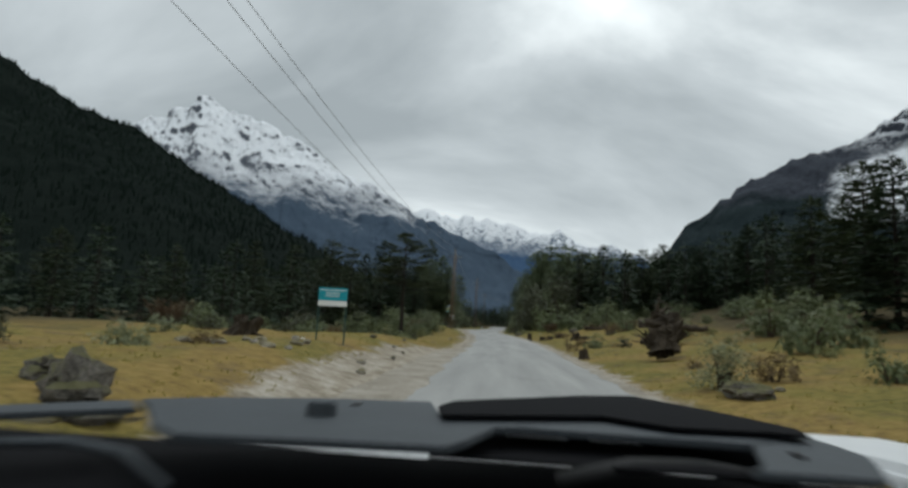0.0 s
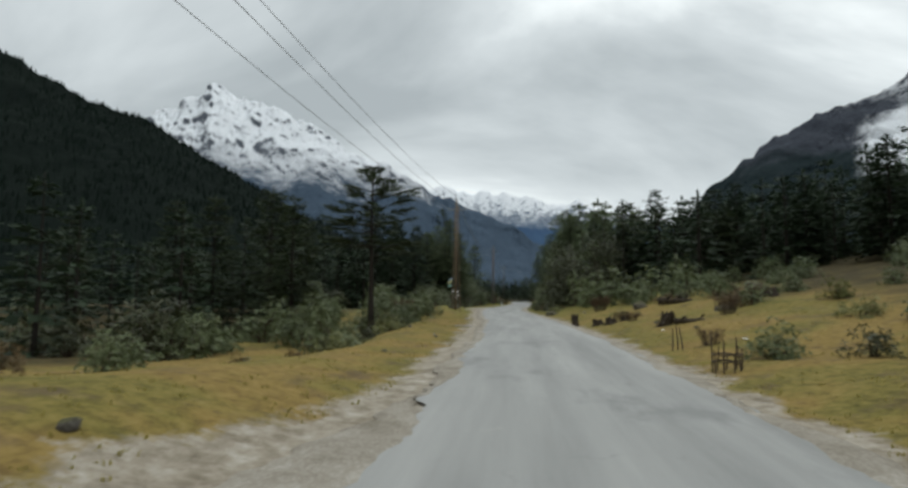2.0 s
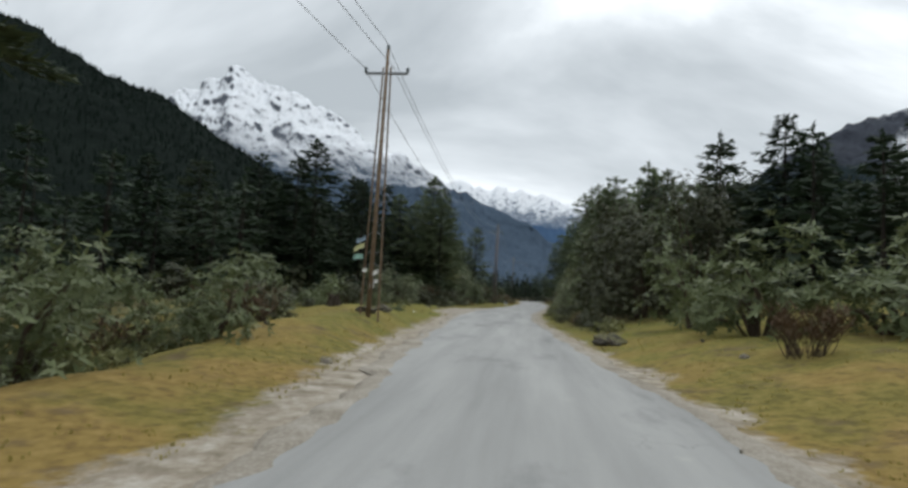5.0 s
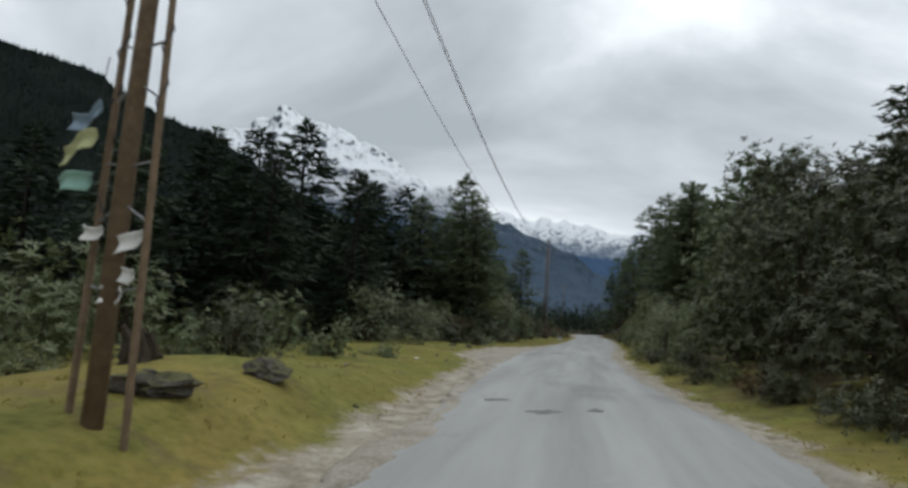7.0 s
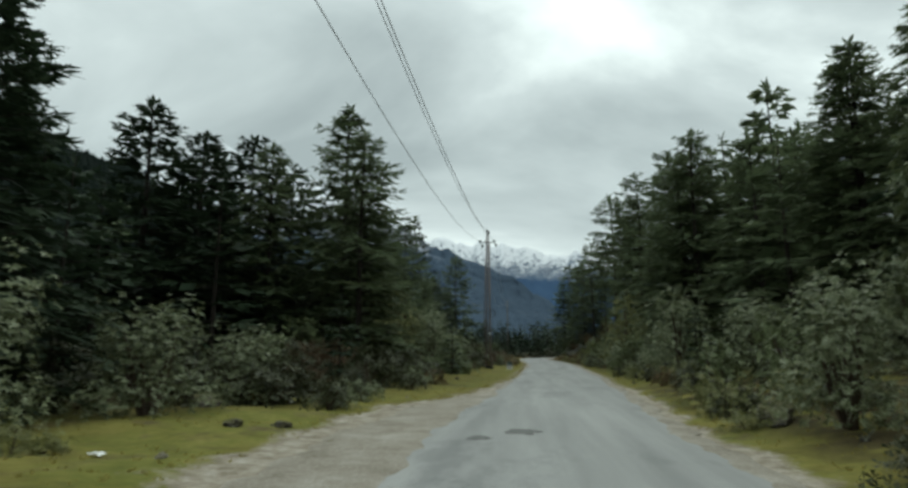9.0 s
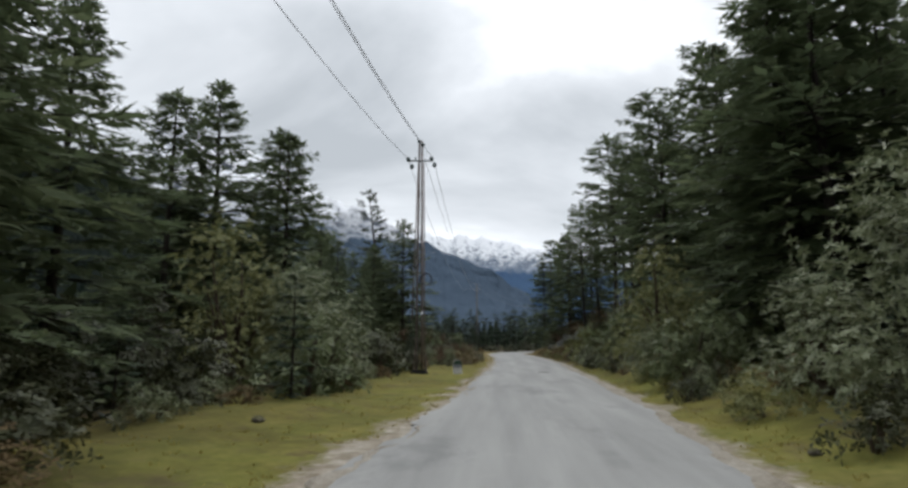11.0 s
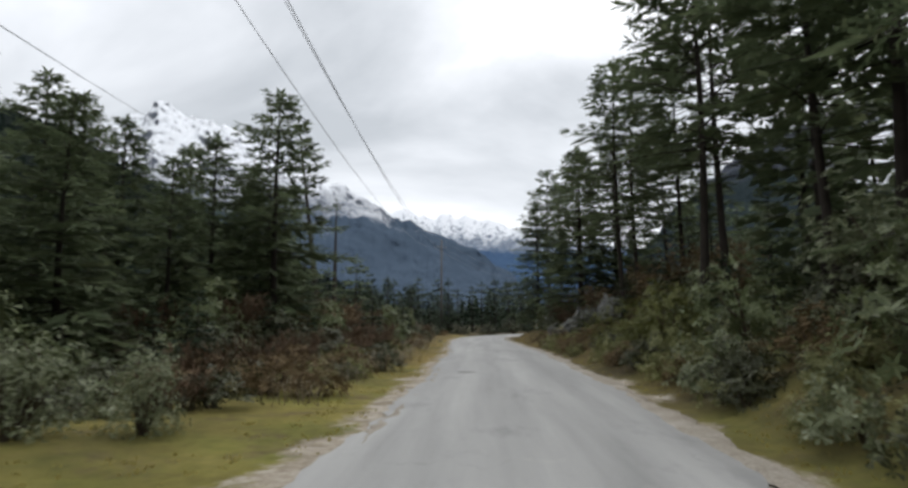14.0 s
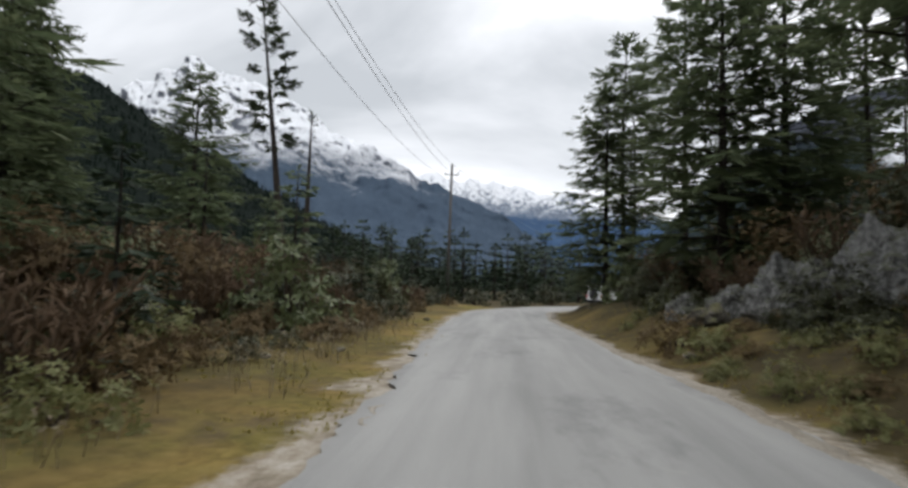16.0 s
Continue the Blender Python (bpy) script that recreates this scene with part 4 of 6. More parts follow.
def undergrowth(n, x0, x1, y0, y1, seed):
    """Young conifers and dark bushes along the edge of the woods."""
    rng = random.Random(seed)
    for i in range(n):
        y = rng.uniform(y0, y1)
        x = centre(y) + rng.uniform(x0, x1)
        if i % 3 == 0:
            ob = settle(SMALL_FIRS[i % 2], x, y, rng.uniform(0.18, 0.36), rng.uniform(0, 360), 1.0, 0.03, label="young dark conifer at the wood's edge")
            ob.name = "young_conifer"
        else:
            ob = settle(UNDER[i % 2], x, y, rng.uniform(0.8, 1.5), rng.uniform(0, 360), rng.uniform(0.7, 1.2), 0.05)


UNDER = [shrub("undergrowth_bush", 1.4, 1.6, 61 + i, 150, 0.22, (RHODO_DARK, RHODO)[i], "tangled undergrowth bush below the trees", group="undergrowth", leaves=6, leaf_shape=wedge) for i in range(2)]
undergrowth(30, -16, -5.4, 98, 136, 1)
undergrowth(26, -9.8, -6.2, 146, 194, 2)
undergrowth(24, -15, -8, 138, 200, 12)
undergrowth(22, 5.4, 13, 97, 140, 3)
undergrowth(22, 5.6, 12, 138, 186, 4)
undergrowth(26, -26, -13, 24, 82, 5)
undergrowth(14, 14, 30, 74, 110, 6)
for o in UNDER:
    away(o)
for o in FIRS + PINES + SMALL_FIRS:
    away(o)


def valley_woods():
    """The woods further down the valley and along its sides, too far to tell tree from tree."""
    rng = random.Random(9)
    vs, fs = [], []
    for k in range(5600):
        y = rng.uniform(60, 1100) if k < 4600 else rng.uniform(222, 330)
        x = rng.choice((-1, 1)) * (rng.uniform(62, 240) if y < 330 else rng.uniform(0, 90 + y * 0.5))
        h = rng.uniform(5, 9) if y < 330 else rng.uniform(6, 11)
        cone_tree(vs, fs, (x, y, land(x, y) - 0.4), h, h * 0.24, rng)
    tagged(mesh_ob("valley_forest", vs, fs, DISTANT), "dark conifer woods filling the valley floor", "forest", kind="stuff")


valley_woods()

# the lone flat-topped pine by the lay-by
lone = conifer("lone_pine", 9.9, 7, whorls=12, per=6, reach=0.40, start=0.47, sprays=14, bare=0.42, material=PINE, shape=0.62, droop=0.03, gaps=0.26, bend=0.03, trunk_r=0.20, fine=True, more=8, body=0.05, hang_low=0.12, label="lone dark pine with flat layered crown and bare trunk", group="lone pine", spray=0.06)
lone.matrix_basis = pose(-8.4, 54.2, land(-8.4, 54.2), 0, 0, 40)
# half-dead pines that stand above the woods
snag = conifer("half_dead_pine", 30, 17, whorls=14, per=5, reach=0.105, start=0.5, sprays=14, bare=0.35, material=PINE, shape=0.25, droop=0.02, gaps=0.3, bend=0.012, trunk_r=0.48, label="tall half-dead pine with few tufts of needles", group="dead pines", spray=0.03)
snag.matrix_basis = pose(-20.2, 211, land(-20.2, 211), 0, -7, 10)
snag2 = conifer("dead_pine", 18.2, 19, whorls=6, per=3, reach=0.06, start=0.55, sprays=3, bare=0.5, material=PINE, shape=0.2, droop=0.0, gaps=0.45, bend=0.008, trunk_r=0.46, label="broken dead pine trunk with a tufted top", group="dead pines", spray=0.02)
snag2.matrix_basis = pose(-18.4, 211, land(-18.4, 211), 0, 0, 80)

# ---- shrubs: x, y, half width, height, pattern
SHRUBS = []
# right of the road, 13 to 36 m along
SHRUBS += [(4.9, 13.3, 0.75, 1.25, 0), (8.2, 13.0, 0.6, 0.9, 3), (9.5, 18.5, 1.1, 1.7, 0), (11.5, 21, 1.2, 1.6, 1), (5.6, 33.5, 0.7, 0.9, 3), (13, 29, 1.6, 1.9, 3), (16, 33, 1.6, 1.9, 1), (11, 36, 1.1, 1.2, 0)]
# left of the road, 18 to 60 m along
SHRUBS += [(-9.5, 19.0, 0.7, 0.9, 1), (-12.4, 30.8, 1.1, 1.2, 0), (-10.4, 34.7, 0.9, 1.0, 1), (-14, 27, 1.0, 1.1, 3), (-8.6, 17.6, 0.45, 0.5, 3), (-12.5, 43.0, 1.6, 1.9, 0), (-10.4, 47.5, 1.5, 2.0, 1), (-7.7, 44.4, 1.6, 2.0, 0), (-6.4, 56.2, 1.6, 2.1, 0), (-5.9, 60.4, 1.2, 1.6, 1)]
# left of the road, 26 to 66 m along
SHRUBS += [(-7.4, 50.6, 0.9, 0.9, 4), (-8.4, 26.2, 0.6, 0.7, 0), (-8.2, 31.2, 0.6, 0.8, 1), (-13.2, 50.0, 1.9, 2.4, 0), (-10.8, 53.5, 1.8, 2.3, 2), (-8.6, 58.0, 1.9, 2.3, 1), (-7.6, 61.5, 1.4, 1.8, 0), (-10.2, 62.0, 2.0, 2.5, 2), (-13.5, 60, 2.0, 2.6, 1), (-7.2, 65.5, 1.1, 1.5, 3)]
# right of the road, 42 to 70 m along
SHRUBS += [(6.6, 66.0, 2.3, 3.0, 4), (6.0, 70.0, 2.2, 3.0, 3), (9.0, 64.0, 2.4, 2.8, 0), (11.0, 60.5, 1.9, 2.3, 1), (13.5, 63.0, 2.3, 2.6, 2), (15.8, 57.5, 1.7, 2.0, 0), (18.5, 60, 2.2, 2.5, 4), (20.5, 53, 1.8, 2.0, 1), (14.5, 70, 2.5, 2.8, 3), (13.0, 51.5, 1.0, 1.1, 0), (10.3, 47.0, 0.9, 1.0, 1), (16.5, 47.5, 1.1, 1.4, 2), (18.0, 41.5, 1.3, 1.7, 1), (22.5, 45, 1.7, 2.0, 4), (12.0, 56.5, 1.2, 1.4, 4), (24.5, 58, 2.2, 2.4, 0)]
# left of the road, 73 to 86 m along
SHRUBS += [(-12.0, 74.0, 1.9, 2.4, 1), (-9.8, 77.6, 1.4, 1.7, 0), (-13.5, 79.0, 2.1, 2.6, 2), (-8.0, 80.6, 0.9, 1.2, 0), (-10.9, 82.8, 1.4, 1.9, 1), (-7.4, 74.5, 0.9, 1.4, 3), (-14.5, 85.5, 2.0, 2.6, 4), (-10.5, 73.0, 1.2, 1.5, 1), (-6.9, 82.6, 0.5, 0.6, 0)]
# left of the road, 92 to 112 m along
SHRUBS += [(-11.2, 92.5, 1.9, 3.2, 0), (-9.6, 95.8, 1.6, 2.7, 0), (-9.2, 99.4, 1.4, 2.3, 0), (-13.5, 96.5, 2.3, 3.0, 4), (-10.6, 99.0, 1.7, 2.2, 4), (-9.0, 103, 1.5, 1.9, 3), (-11.4, 104.5, 1.9, 2.4, 4), (-7.4, 106.5, 1.4, 1.8, 3), (-6.2, 109.5, 1.2, 1.5, 4), (-8.3, 112.5, 1.7, 2.1, 3)]
# right of the road, 94 to 121 m along
SHRUBS += [(3.2, 94.0, 1.3, 2.8, 1), (4.9, 99.5, 1.4, 2.0, 3), (5.4, 112.2, 2.0, 4.4, 4), (7.0, 107.1, 1.9, 3.2, 3), (4.8, 105.0, 1.3, 1.7, 4), (5.9, 116, 1.7, 2.8, 3), (5.0, 120.8, 1.5, 2.3, 0), (8.6, 101, 2.0, 3.4, 4)]
# left of the road, 118 to 138 m along
SHRUBS += [(-7.8, 125.0, 2.3, 4.9, 0), (-10.2, 124.6, 2.6, 6.2, 5), (-6.4, 122.7, 1.8, 3.3, 0), (-9.8, 118.5, 2.0, 3.0, 4), (-7.7, 128.8, 1.2, 1.6, 1), (-9.0, 134.5, 1.6, 2.0, 3), (-6.8, 137.5, 1.0, 1.3, 4)]
# right of the road, 123 to 158 m along
SHRUBS += [(6.3, 129.2, 2.3, 5.1, 5), (4.7, 124.8, 1.1, 1.8, 0), (6.8, 126.4, 1.7, 3.0, 5), (6.4, 153.8, 0.8, 0.9, 5), (7.3, 156.2, 1.1, 1.4, 5), (6.0, 157.6, 0.6, 0.6, 5), (7.5, 123.1, 1.8, 2.8, 0), (5.6, 125.0, 1.2, 1.9, 3), (6.2, 134.0, 1.5, 2.4, 3), (6.5, 139.5, 1.4, 2.2, 4), (6.3, 144.5, 1.4, 2.0, 3), (6.35, 149.6, 1.2, 1.8, 5), (8.6, 136.5, 1.8, 4.0, 3), (8.4, 143, 1.8, 3.2, 4)]
# both sides, 162 to 184 m along
SHRUBS += [(-8.6, 166.0, 1.5, 2.6, 6), (-10.8, 169.4, 1.8, 3.2, 6), (-8.2, 171.8, 1.4, 2.4, 6), (-11.2, 174.6, 1.9, 3.4, 6), (-9.2, 178.0, 1.5, 2.6, 6), (-13.4, 168.0, 1.9, 3.6, 6), (-7.2, 183.5, 1.2, 2.0, 6), (-10.4, 182, 1.6, 2.8, 5), (-12.8, 163.8, 1.8, 3.2, 6), (8.8, 172.5, 1.4, 2.6, 6), (9.4, 161.5, 1.4, 2.6, 6), (10.6, 165.5, 1.7, 3.2, 6), (11.8, 171.5, 1.8, 3.4, 6), (9.8, 177.5, 1.5, 2.9, 6), (8.6, 184.5, 1.4, 2.5, 6)]
# right of the road, 158 to 199 m along
SHRUBS += [(12.8, 163.0, 1.9, 3.6, 6), (10.4, 157.5, 1.5, 2.7, 2), (13.4, 168.5, 2.0, 4.2, 6), (9.0, 191.0, 1.5, 2.7, 6), (12.4, 180.0, 1.9, 3.6, 6), (10.2, 169.3, 1.3, 3.0, 4), (8.6, 169.6, 1.0, 1.9, 2), (15.0, 176.0, 1.9, 3.6, 6), (16.8, 185.0, 2.0, 3.8, 6), (13.6, 189.5, 1.8, 3.4, 6), (11.6, 196.5, 1.7, 3.2, 6), (17.2, 170.5, 2.0, 3.8, 6), (14.6, 199.0, 1.9, 3.4, 4), (18.5, 194, 2.0, 3.8, 6)]
# left of the road, 139 to 155 m along
SHRUBS += [(-9.4, 145.8, 1.2, 1.3, 0), (-4.7, 139.0, 0.78, 1.4, 0), (-3.5, 139.7, 0.56, 1.3, 0), (-7.3, 149.5, 1.1, 1.5, 3), (-8.9, 155, 1.5, 1.7, 4), (-6.4, 143.3, 0.8, 0.9, 3), (-11, 151, 1.6, 2.0, 4)]
# both sides, 154 to 206 m along
SHRUBS += [(7.9, 153.5, 1.5, 1.7, 5), (9.0, 157.8, 1.7, 2.2, 3), (6.6, 160.5, 1.0, 1.1, 5), (8.3, 163, 1.3, 1.6, 5), (7.0, 166.5, 1.1, 1.4, 3), (5.9, 172.5, 0.9, 1.3, 4), (6.2, 177, 1.1, 1.5, 3), (7.5, 181, 1.6, 2.0, 4), (-11.3, 173.1, 1.8, 3.0, 4), (-9.6, 180, 1.7, 2.2, 3), (-12.5, 186, 2.0, 2.6, 4), (-6.3, 190, 1.3, 1.5, 3), (-3.9, 196, 1.2, 1.3, 4), (-1.2, 199.5, 1.3, 1.3, 3), (2.0, 202.5, 1.4, 1.5, 4), (5.0, 206, 1.5, 1.8, 3), (-6.5, 203, 1.8, 2.0, 4)]
PATTERNS = BUSHES + DARK_BUSHES + [MOSSBUSH]
# bushes dotted over the rising meadow, thicker towards the woods
rngm = random.Random(58)
SHRUBS = [(x, y, r * 0.62, h * 0.58, k) if x > 12 and 40 < y < 64 and x < 22 else (x, y, r, h, k) for x, y, r, h, k in SHRUBS]
for i in range(22):
    y = rngm.uniform(44, 80)
    d = rngm.uniform(10, 18) if i < 6 else rngm.uniform(16, 34)
    r = rngm.uniform(0.4, 0.8) if d < 17 else rngm.uniform(0.6, 1.5)
    SHRUBS.append((centre(y) + d, y, r, r * rngm.uniform(1.0, 1.3), rngm.choice((0, 1, 2, 0, 1, 5))))
for x, y, r, h, k in SHRUBS:
    if x > 5 and y < 75 and k in (3, 4):
        k -= 3
    if x > 0 and 95 < y < 150 and k in (3, 4):
        k = 5 if y > 147 else k - 3
    if h / r > 1.6:
        t = 3 if k == 6 else 2 if k == 5 else (0 if k < 3 or x < -8.5 and y > 120 else 1)
        settle(TALL[t], x, y, r / 1.8, RNG.uniform(0, 360), h / (4.2 * r / 1.8), 0.05)
        continue
    s = r / (1.3 if k == 5 else 1.5)
    base = 1.5 if k == 5 else (2.1 if k > 2 else 1.9)
    settle(PATTERNS[k], x, y, s, RNG.uniform(0, 360), h / (base * s), 0.05)


def scrub_edge(n, side, y0, y1, d0, d1, kinds, s0, s1, seed):
    """Low scrub that crowds up to the verge."""
    rng = random.Random(seed)
    for i in range(n):
        y = rng.uniform(y0, y1)
        x = centre(y) + side * (d0 + (d1 - d0) * rng.random() ** 1.4)
        settle(SCRUB[rng.choice(kinds)], x, y, rng.uniform(s0, s1), rng.uniform(0, 360), rng.uniform(0.7, 1.3), 0.04)


scrub_edge(20, -1, 98, 124, 5.2, 7.5, (0, 0, 1, 3), 0.6, 1.2, 1)
scrub_edge(26, -1, 122, 142, 6.0, 8.0, (0, 0, 1, 3), 0.6, 1.2, 2)
scrub_edge(30, -1, 141, 154, 3.7, 6.4, (0, 0, 1, 1, 2), 0.5, 1.0, 3)
scrub_edge(38, -1, 154, 176, 4.6, 6.8, (0, 0, 1, 1, 2), 0.5, 1.0, 33)
scrub_edge(12, -1, 174, 196, 4.3, 6.6, (0, 1, 1), 0.6, 1.1, 4)
scrub_edge(22, 1, 96, 122, 3.9, 6.0, (0, 0, 2, 1), 0.5, 1.1, 5)
scrub_edge(28, 1, 120, 142, 3.5, 6.0, (0, 1, 2, 2), 0.4, 1.0, 6)
scrub_edge(30, 1, 117, 150, 3.4, 4.6, (0, 0, 3, 2), 0.5, 0.9, 26)
scrub_edge(46, 1, 140, 176, 3.4, 7.0, (1, 2, 2, 0), 0.4, 1.0, 7)
scrub_edge(34, 1, 146, 168, 3.2, 4.8, (1, 2, 2), 0.25, 0.6, 17)
scrub_edge(14, 1, 165, 173, 4.6, 7.2, (1, 2, 2, 0), 0.4, 0.8, 27)
scrub_edge(26, 1, 8, 62, 5.0, 20.0, (0, 1, 2, 2, 3), 0.3, 0.9, 21)
scrub_edge(18, -1, 6, 40, 6.5, 14.0, (0, 1, 2, 3), 0.3, 0.8, 22)
scrub_edge(22, -1, 40, 68, 6.5, 9.5, (0, 2, 3, 3), 0.5, 1.1, 23)
scrub_edge(10, -1, 70, 96, 6.0, 9.0, (0, 2, 3), 0.4, 0.8, 8)
scrub_edge(12, 1, 72, 96, 4.0, 5.0, (0, 0, 1, 2), 0.5, 0.9, 9)
scrub_edge(22, 1, 74, 100, 3.5, 4.6, (0, 0, 0, 2), 0.35, 0.75, 19)
for o in PATTERNS + TALL + SCRUB:
    away(o)

# the large rhododendron thicket on the right of the bend
for x, y, r, h, sd in ((5.5, 77.2, 2.7, 5.9, 201), (5.1, 82.5, 2.7, 7.3, 202), (5.0, 87.5, 2.4, 6.8, 203), (8.6, 80, 2.8, 7.0, 204), (7.2, 95.0, 2.3, 5.9, 205), (8.6, 87.5, 2.8, 6.6, 206)):
    b = shrub("rhododendron_tree", r, h, sd, 1900, 0.165, RHODO if y > 85 else RHODO_DARK, "large dense rhododendron with drooping leaf rosettes", "shrub", "rhododendron thicket", 8, 11, 0.6, 0.6)
    b.matrix_basis = pose(x, y, land(x, y) - 0.1, 0, 0, sd * 37)

# leafless shrubs: one by one in the meadow and the woods, then a loose row on the verge
BARE_SPOTS = [(-8.9, 104.5, 1.2, 0), (-10.5, 106.5, 1.3, 1), (-8.6, 102, 0.7, 0), (7.4, 176.5, 1.4, 1), (8.8, 169, 1.5, 0), (6.8, 171, 0.9, 1), (-13.5, 24.0, 0.9, 0), (12.5, 15.5, 0.8, 1), (8.6, 45.0, 0.6, 0), (11.0, 49.5, 0.7, 1), (5.8, 61.5, 0.8, 0), (-8.2, 61.0, 0.8, 1), (-6.6, 63.5, 0.7, 0), (-9.5, 69.5, 1.1, 1), (-8.6, 66.2, 1.0, 0), (5.6, 49.1, 0.42, 1), (5.4, 37.1, 0.4, 0)]
BARE_SPOTS += [(-12.8, 156.5, 1.6, 1), (-9.8, 158.0, 1.5, 0), (-8.0, 166.5, 1.2, 1), (-7.6, 172.0, 1.2, 0), (-9.0, 176.0, 1.4, 1), (-6.2, 180.0, 1.0, 0), (-6.0, 186.0, 1.2, 1), (-4.6, 191.0, 1.0, 0), (-11.5, 175, 1.9, 0), (-6.4, 157.5, 0.7, 1), (-7.8, 161.0, 0.8, 0)]
BARE_SPOTS += [(-5.8, 163.0, 0.6, 1), (-9.6, 167.0, 1.3, 0), (-7.0, 169.5, 0.9, 1), (-10.5, 170.5, 1.6, 0), (-8.0, 179.0, 1.6, 1), (-11.0, 180.5, 2.2, 0), (-7.4, 184.0, 1.5, 1), (-9.5, 188.0, 2.0, 0), (-6.4, 175.0, 1.2, 0), (-12.5, 164.0, 2.2, 1), (-13.0, 178, 2.3, 1), (-8.6, 193, 1.6, 1)]
BARE_SPOTS += [(-4.45 + 0.4 * math.cos(i * 2.4), 141.6 + 2.4 * i, 0.62 + 0.035 * i, i % 2) for i in range(9)]
for x, y, s, k in BARE_SPOTS:
    settle(BARE[k], x, y, s, RNG.uniform(0, 360), RNG.uniform(0.7, 1.1), 0.03)


def dry_stalks():
    """Dead flower stalks with pale seed heads, thick along the edge of the scrub."""
    rng = random.Random(41)
    wood, vs, fs = [], [], []
    for i in range(70):
        y0 = rng.uniform(143, 178)
        x0 = centre(y0) - rng.uniform(3.6, 4.8)
        for k in range(12):
            x, y = x0 + rng.gauss(0, 0.22), y0 + rng.gauss(0, 0.3)
            g = Vector((x, y, land(x, y) - 0.03))
            tip = g + Vector((rng.gauss(0, 0.06), rng.gauss(0, 0.06), rng.uniform(0.22, 0.52)))
            spike(vs, fs, g, (tip - g).normalized(), Vector((1, 0, 0)), (tip - g).length, 0.008)
            spike(vs, fs, g, (tip - g).normalized(), Vector((0, 1, 0)), (tip - g).length, 0.008)
            for c in range(4):
                d = Vector((rng.uniform(-1, 1), rng.uniform(-1, 1), rng.uniform(-0.3, 1))).normalized()
                diamond(vs, fs, tip - Vector((0, 0, rng.uniform(0, 0.08))), d, d.orthogonal().normalized(), rng.uniform(0.03, 0.06), 0.012)
    tagged(mesh_ob("dry_flower_stalks", vs, fs, STRAW), "dry brown flower stalks with pale seed heads along the verge", "dry plants", kind="stuff")


dry_stalks()
for o in BARE:
    away(o)

# ---------------------------------------------------------------- stones, stumps and logs


def stone_mesh(seed, rough=0.35, flat=0.6, sub=3):
    bm = bmesh.new()
    bmesh.ops.create_icosphere(bm, subdivisions=sub, radius=1)
    rng = random.Random(int(seed * 13))
    cuts = [(Vector((rng.gauss(0, 1), rng.gauss(0, 1), rng.gauss(0, 1))).normalized(), rng.uniform(0.62, 0.95)) for _ in range(13)]
    for v in bm.verts:
        n = v.co.copy()
        face = min([1.1] + [d / n.dot(c) for c, d in cuts if n.dot(c) > 0.3])
        k = face + noise.fractal(n * 1.1 + Vector((seed, 0, 0)), 0.9, 2.1, 4) * rough * 0.5 - abs(noise.noise(n * 2.3 + Vector((0, seed, 0)))) * rough * 0.35 + noise.noise(n * 6 + Vector((0, seed, 3))) * rough * 0.25
        v.co = Vector((n.x * k, n.y * k, n.z * k * flat))
    return bm


def stone(name, x, y, rx, ry, rz, seed, material=ROCK, label="mossy grey boulder on the grass", group="boulders", rough=0.5, turn=0, sub=3):
    bm = stone_mesh(seed, rough, 1.0, sub)
    me = bpy.data.meshes.new(name)
    bm.to_mesh(me)
    bm.free()
    me.materials.append(material)
    ob = new(name, me)
    ob.matrix_basis = pose(x, y, land(x, y) + rz * 0.45, 0, 0, turn) @ Matrix.Diagonal((rx, ry, rz, 1))
    return tagged(ob, label, "rock", group)


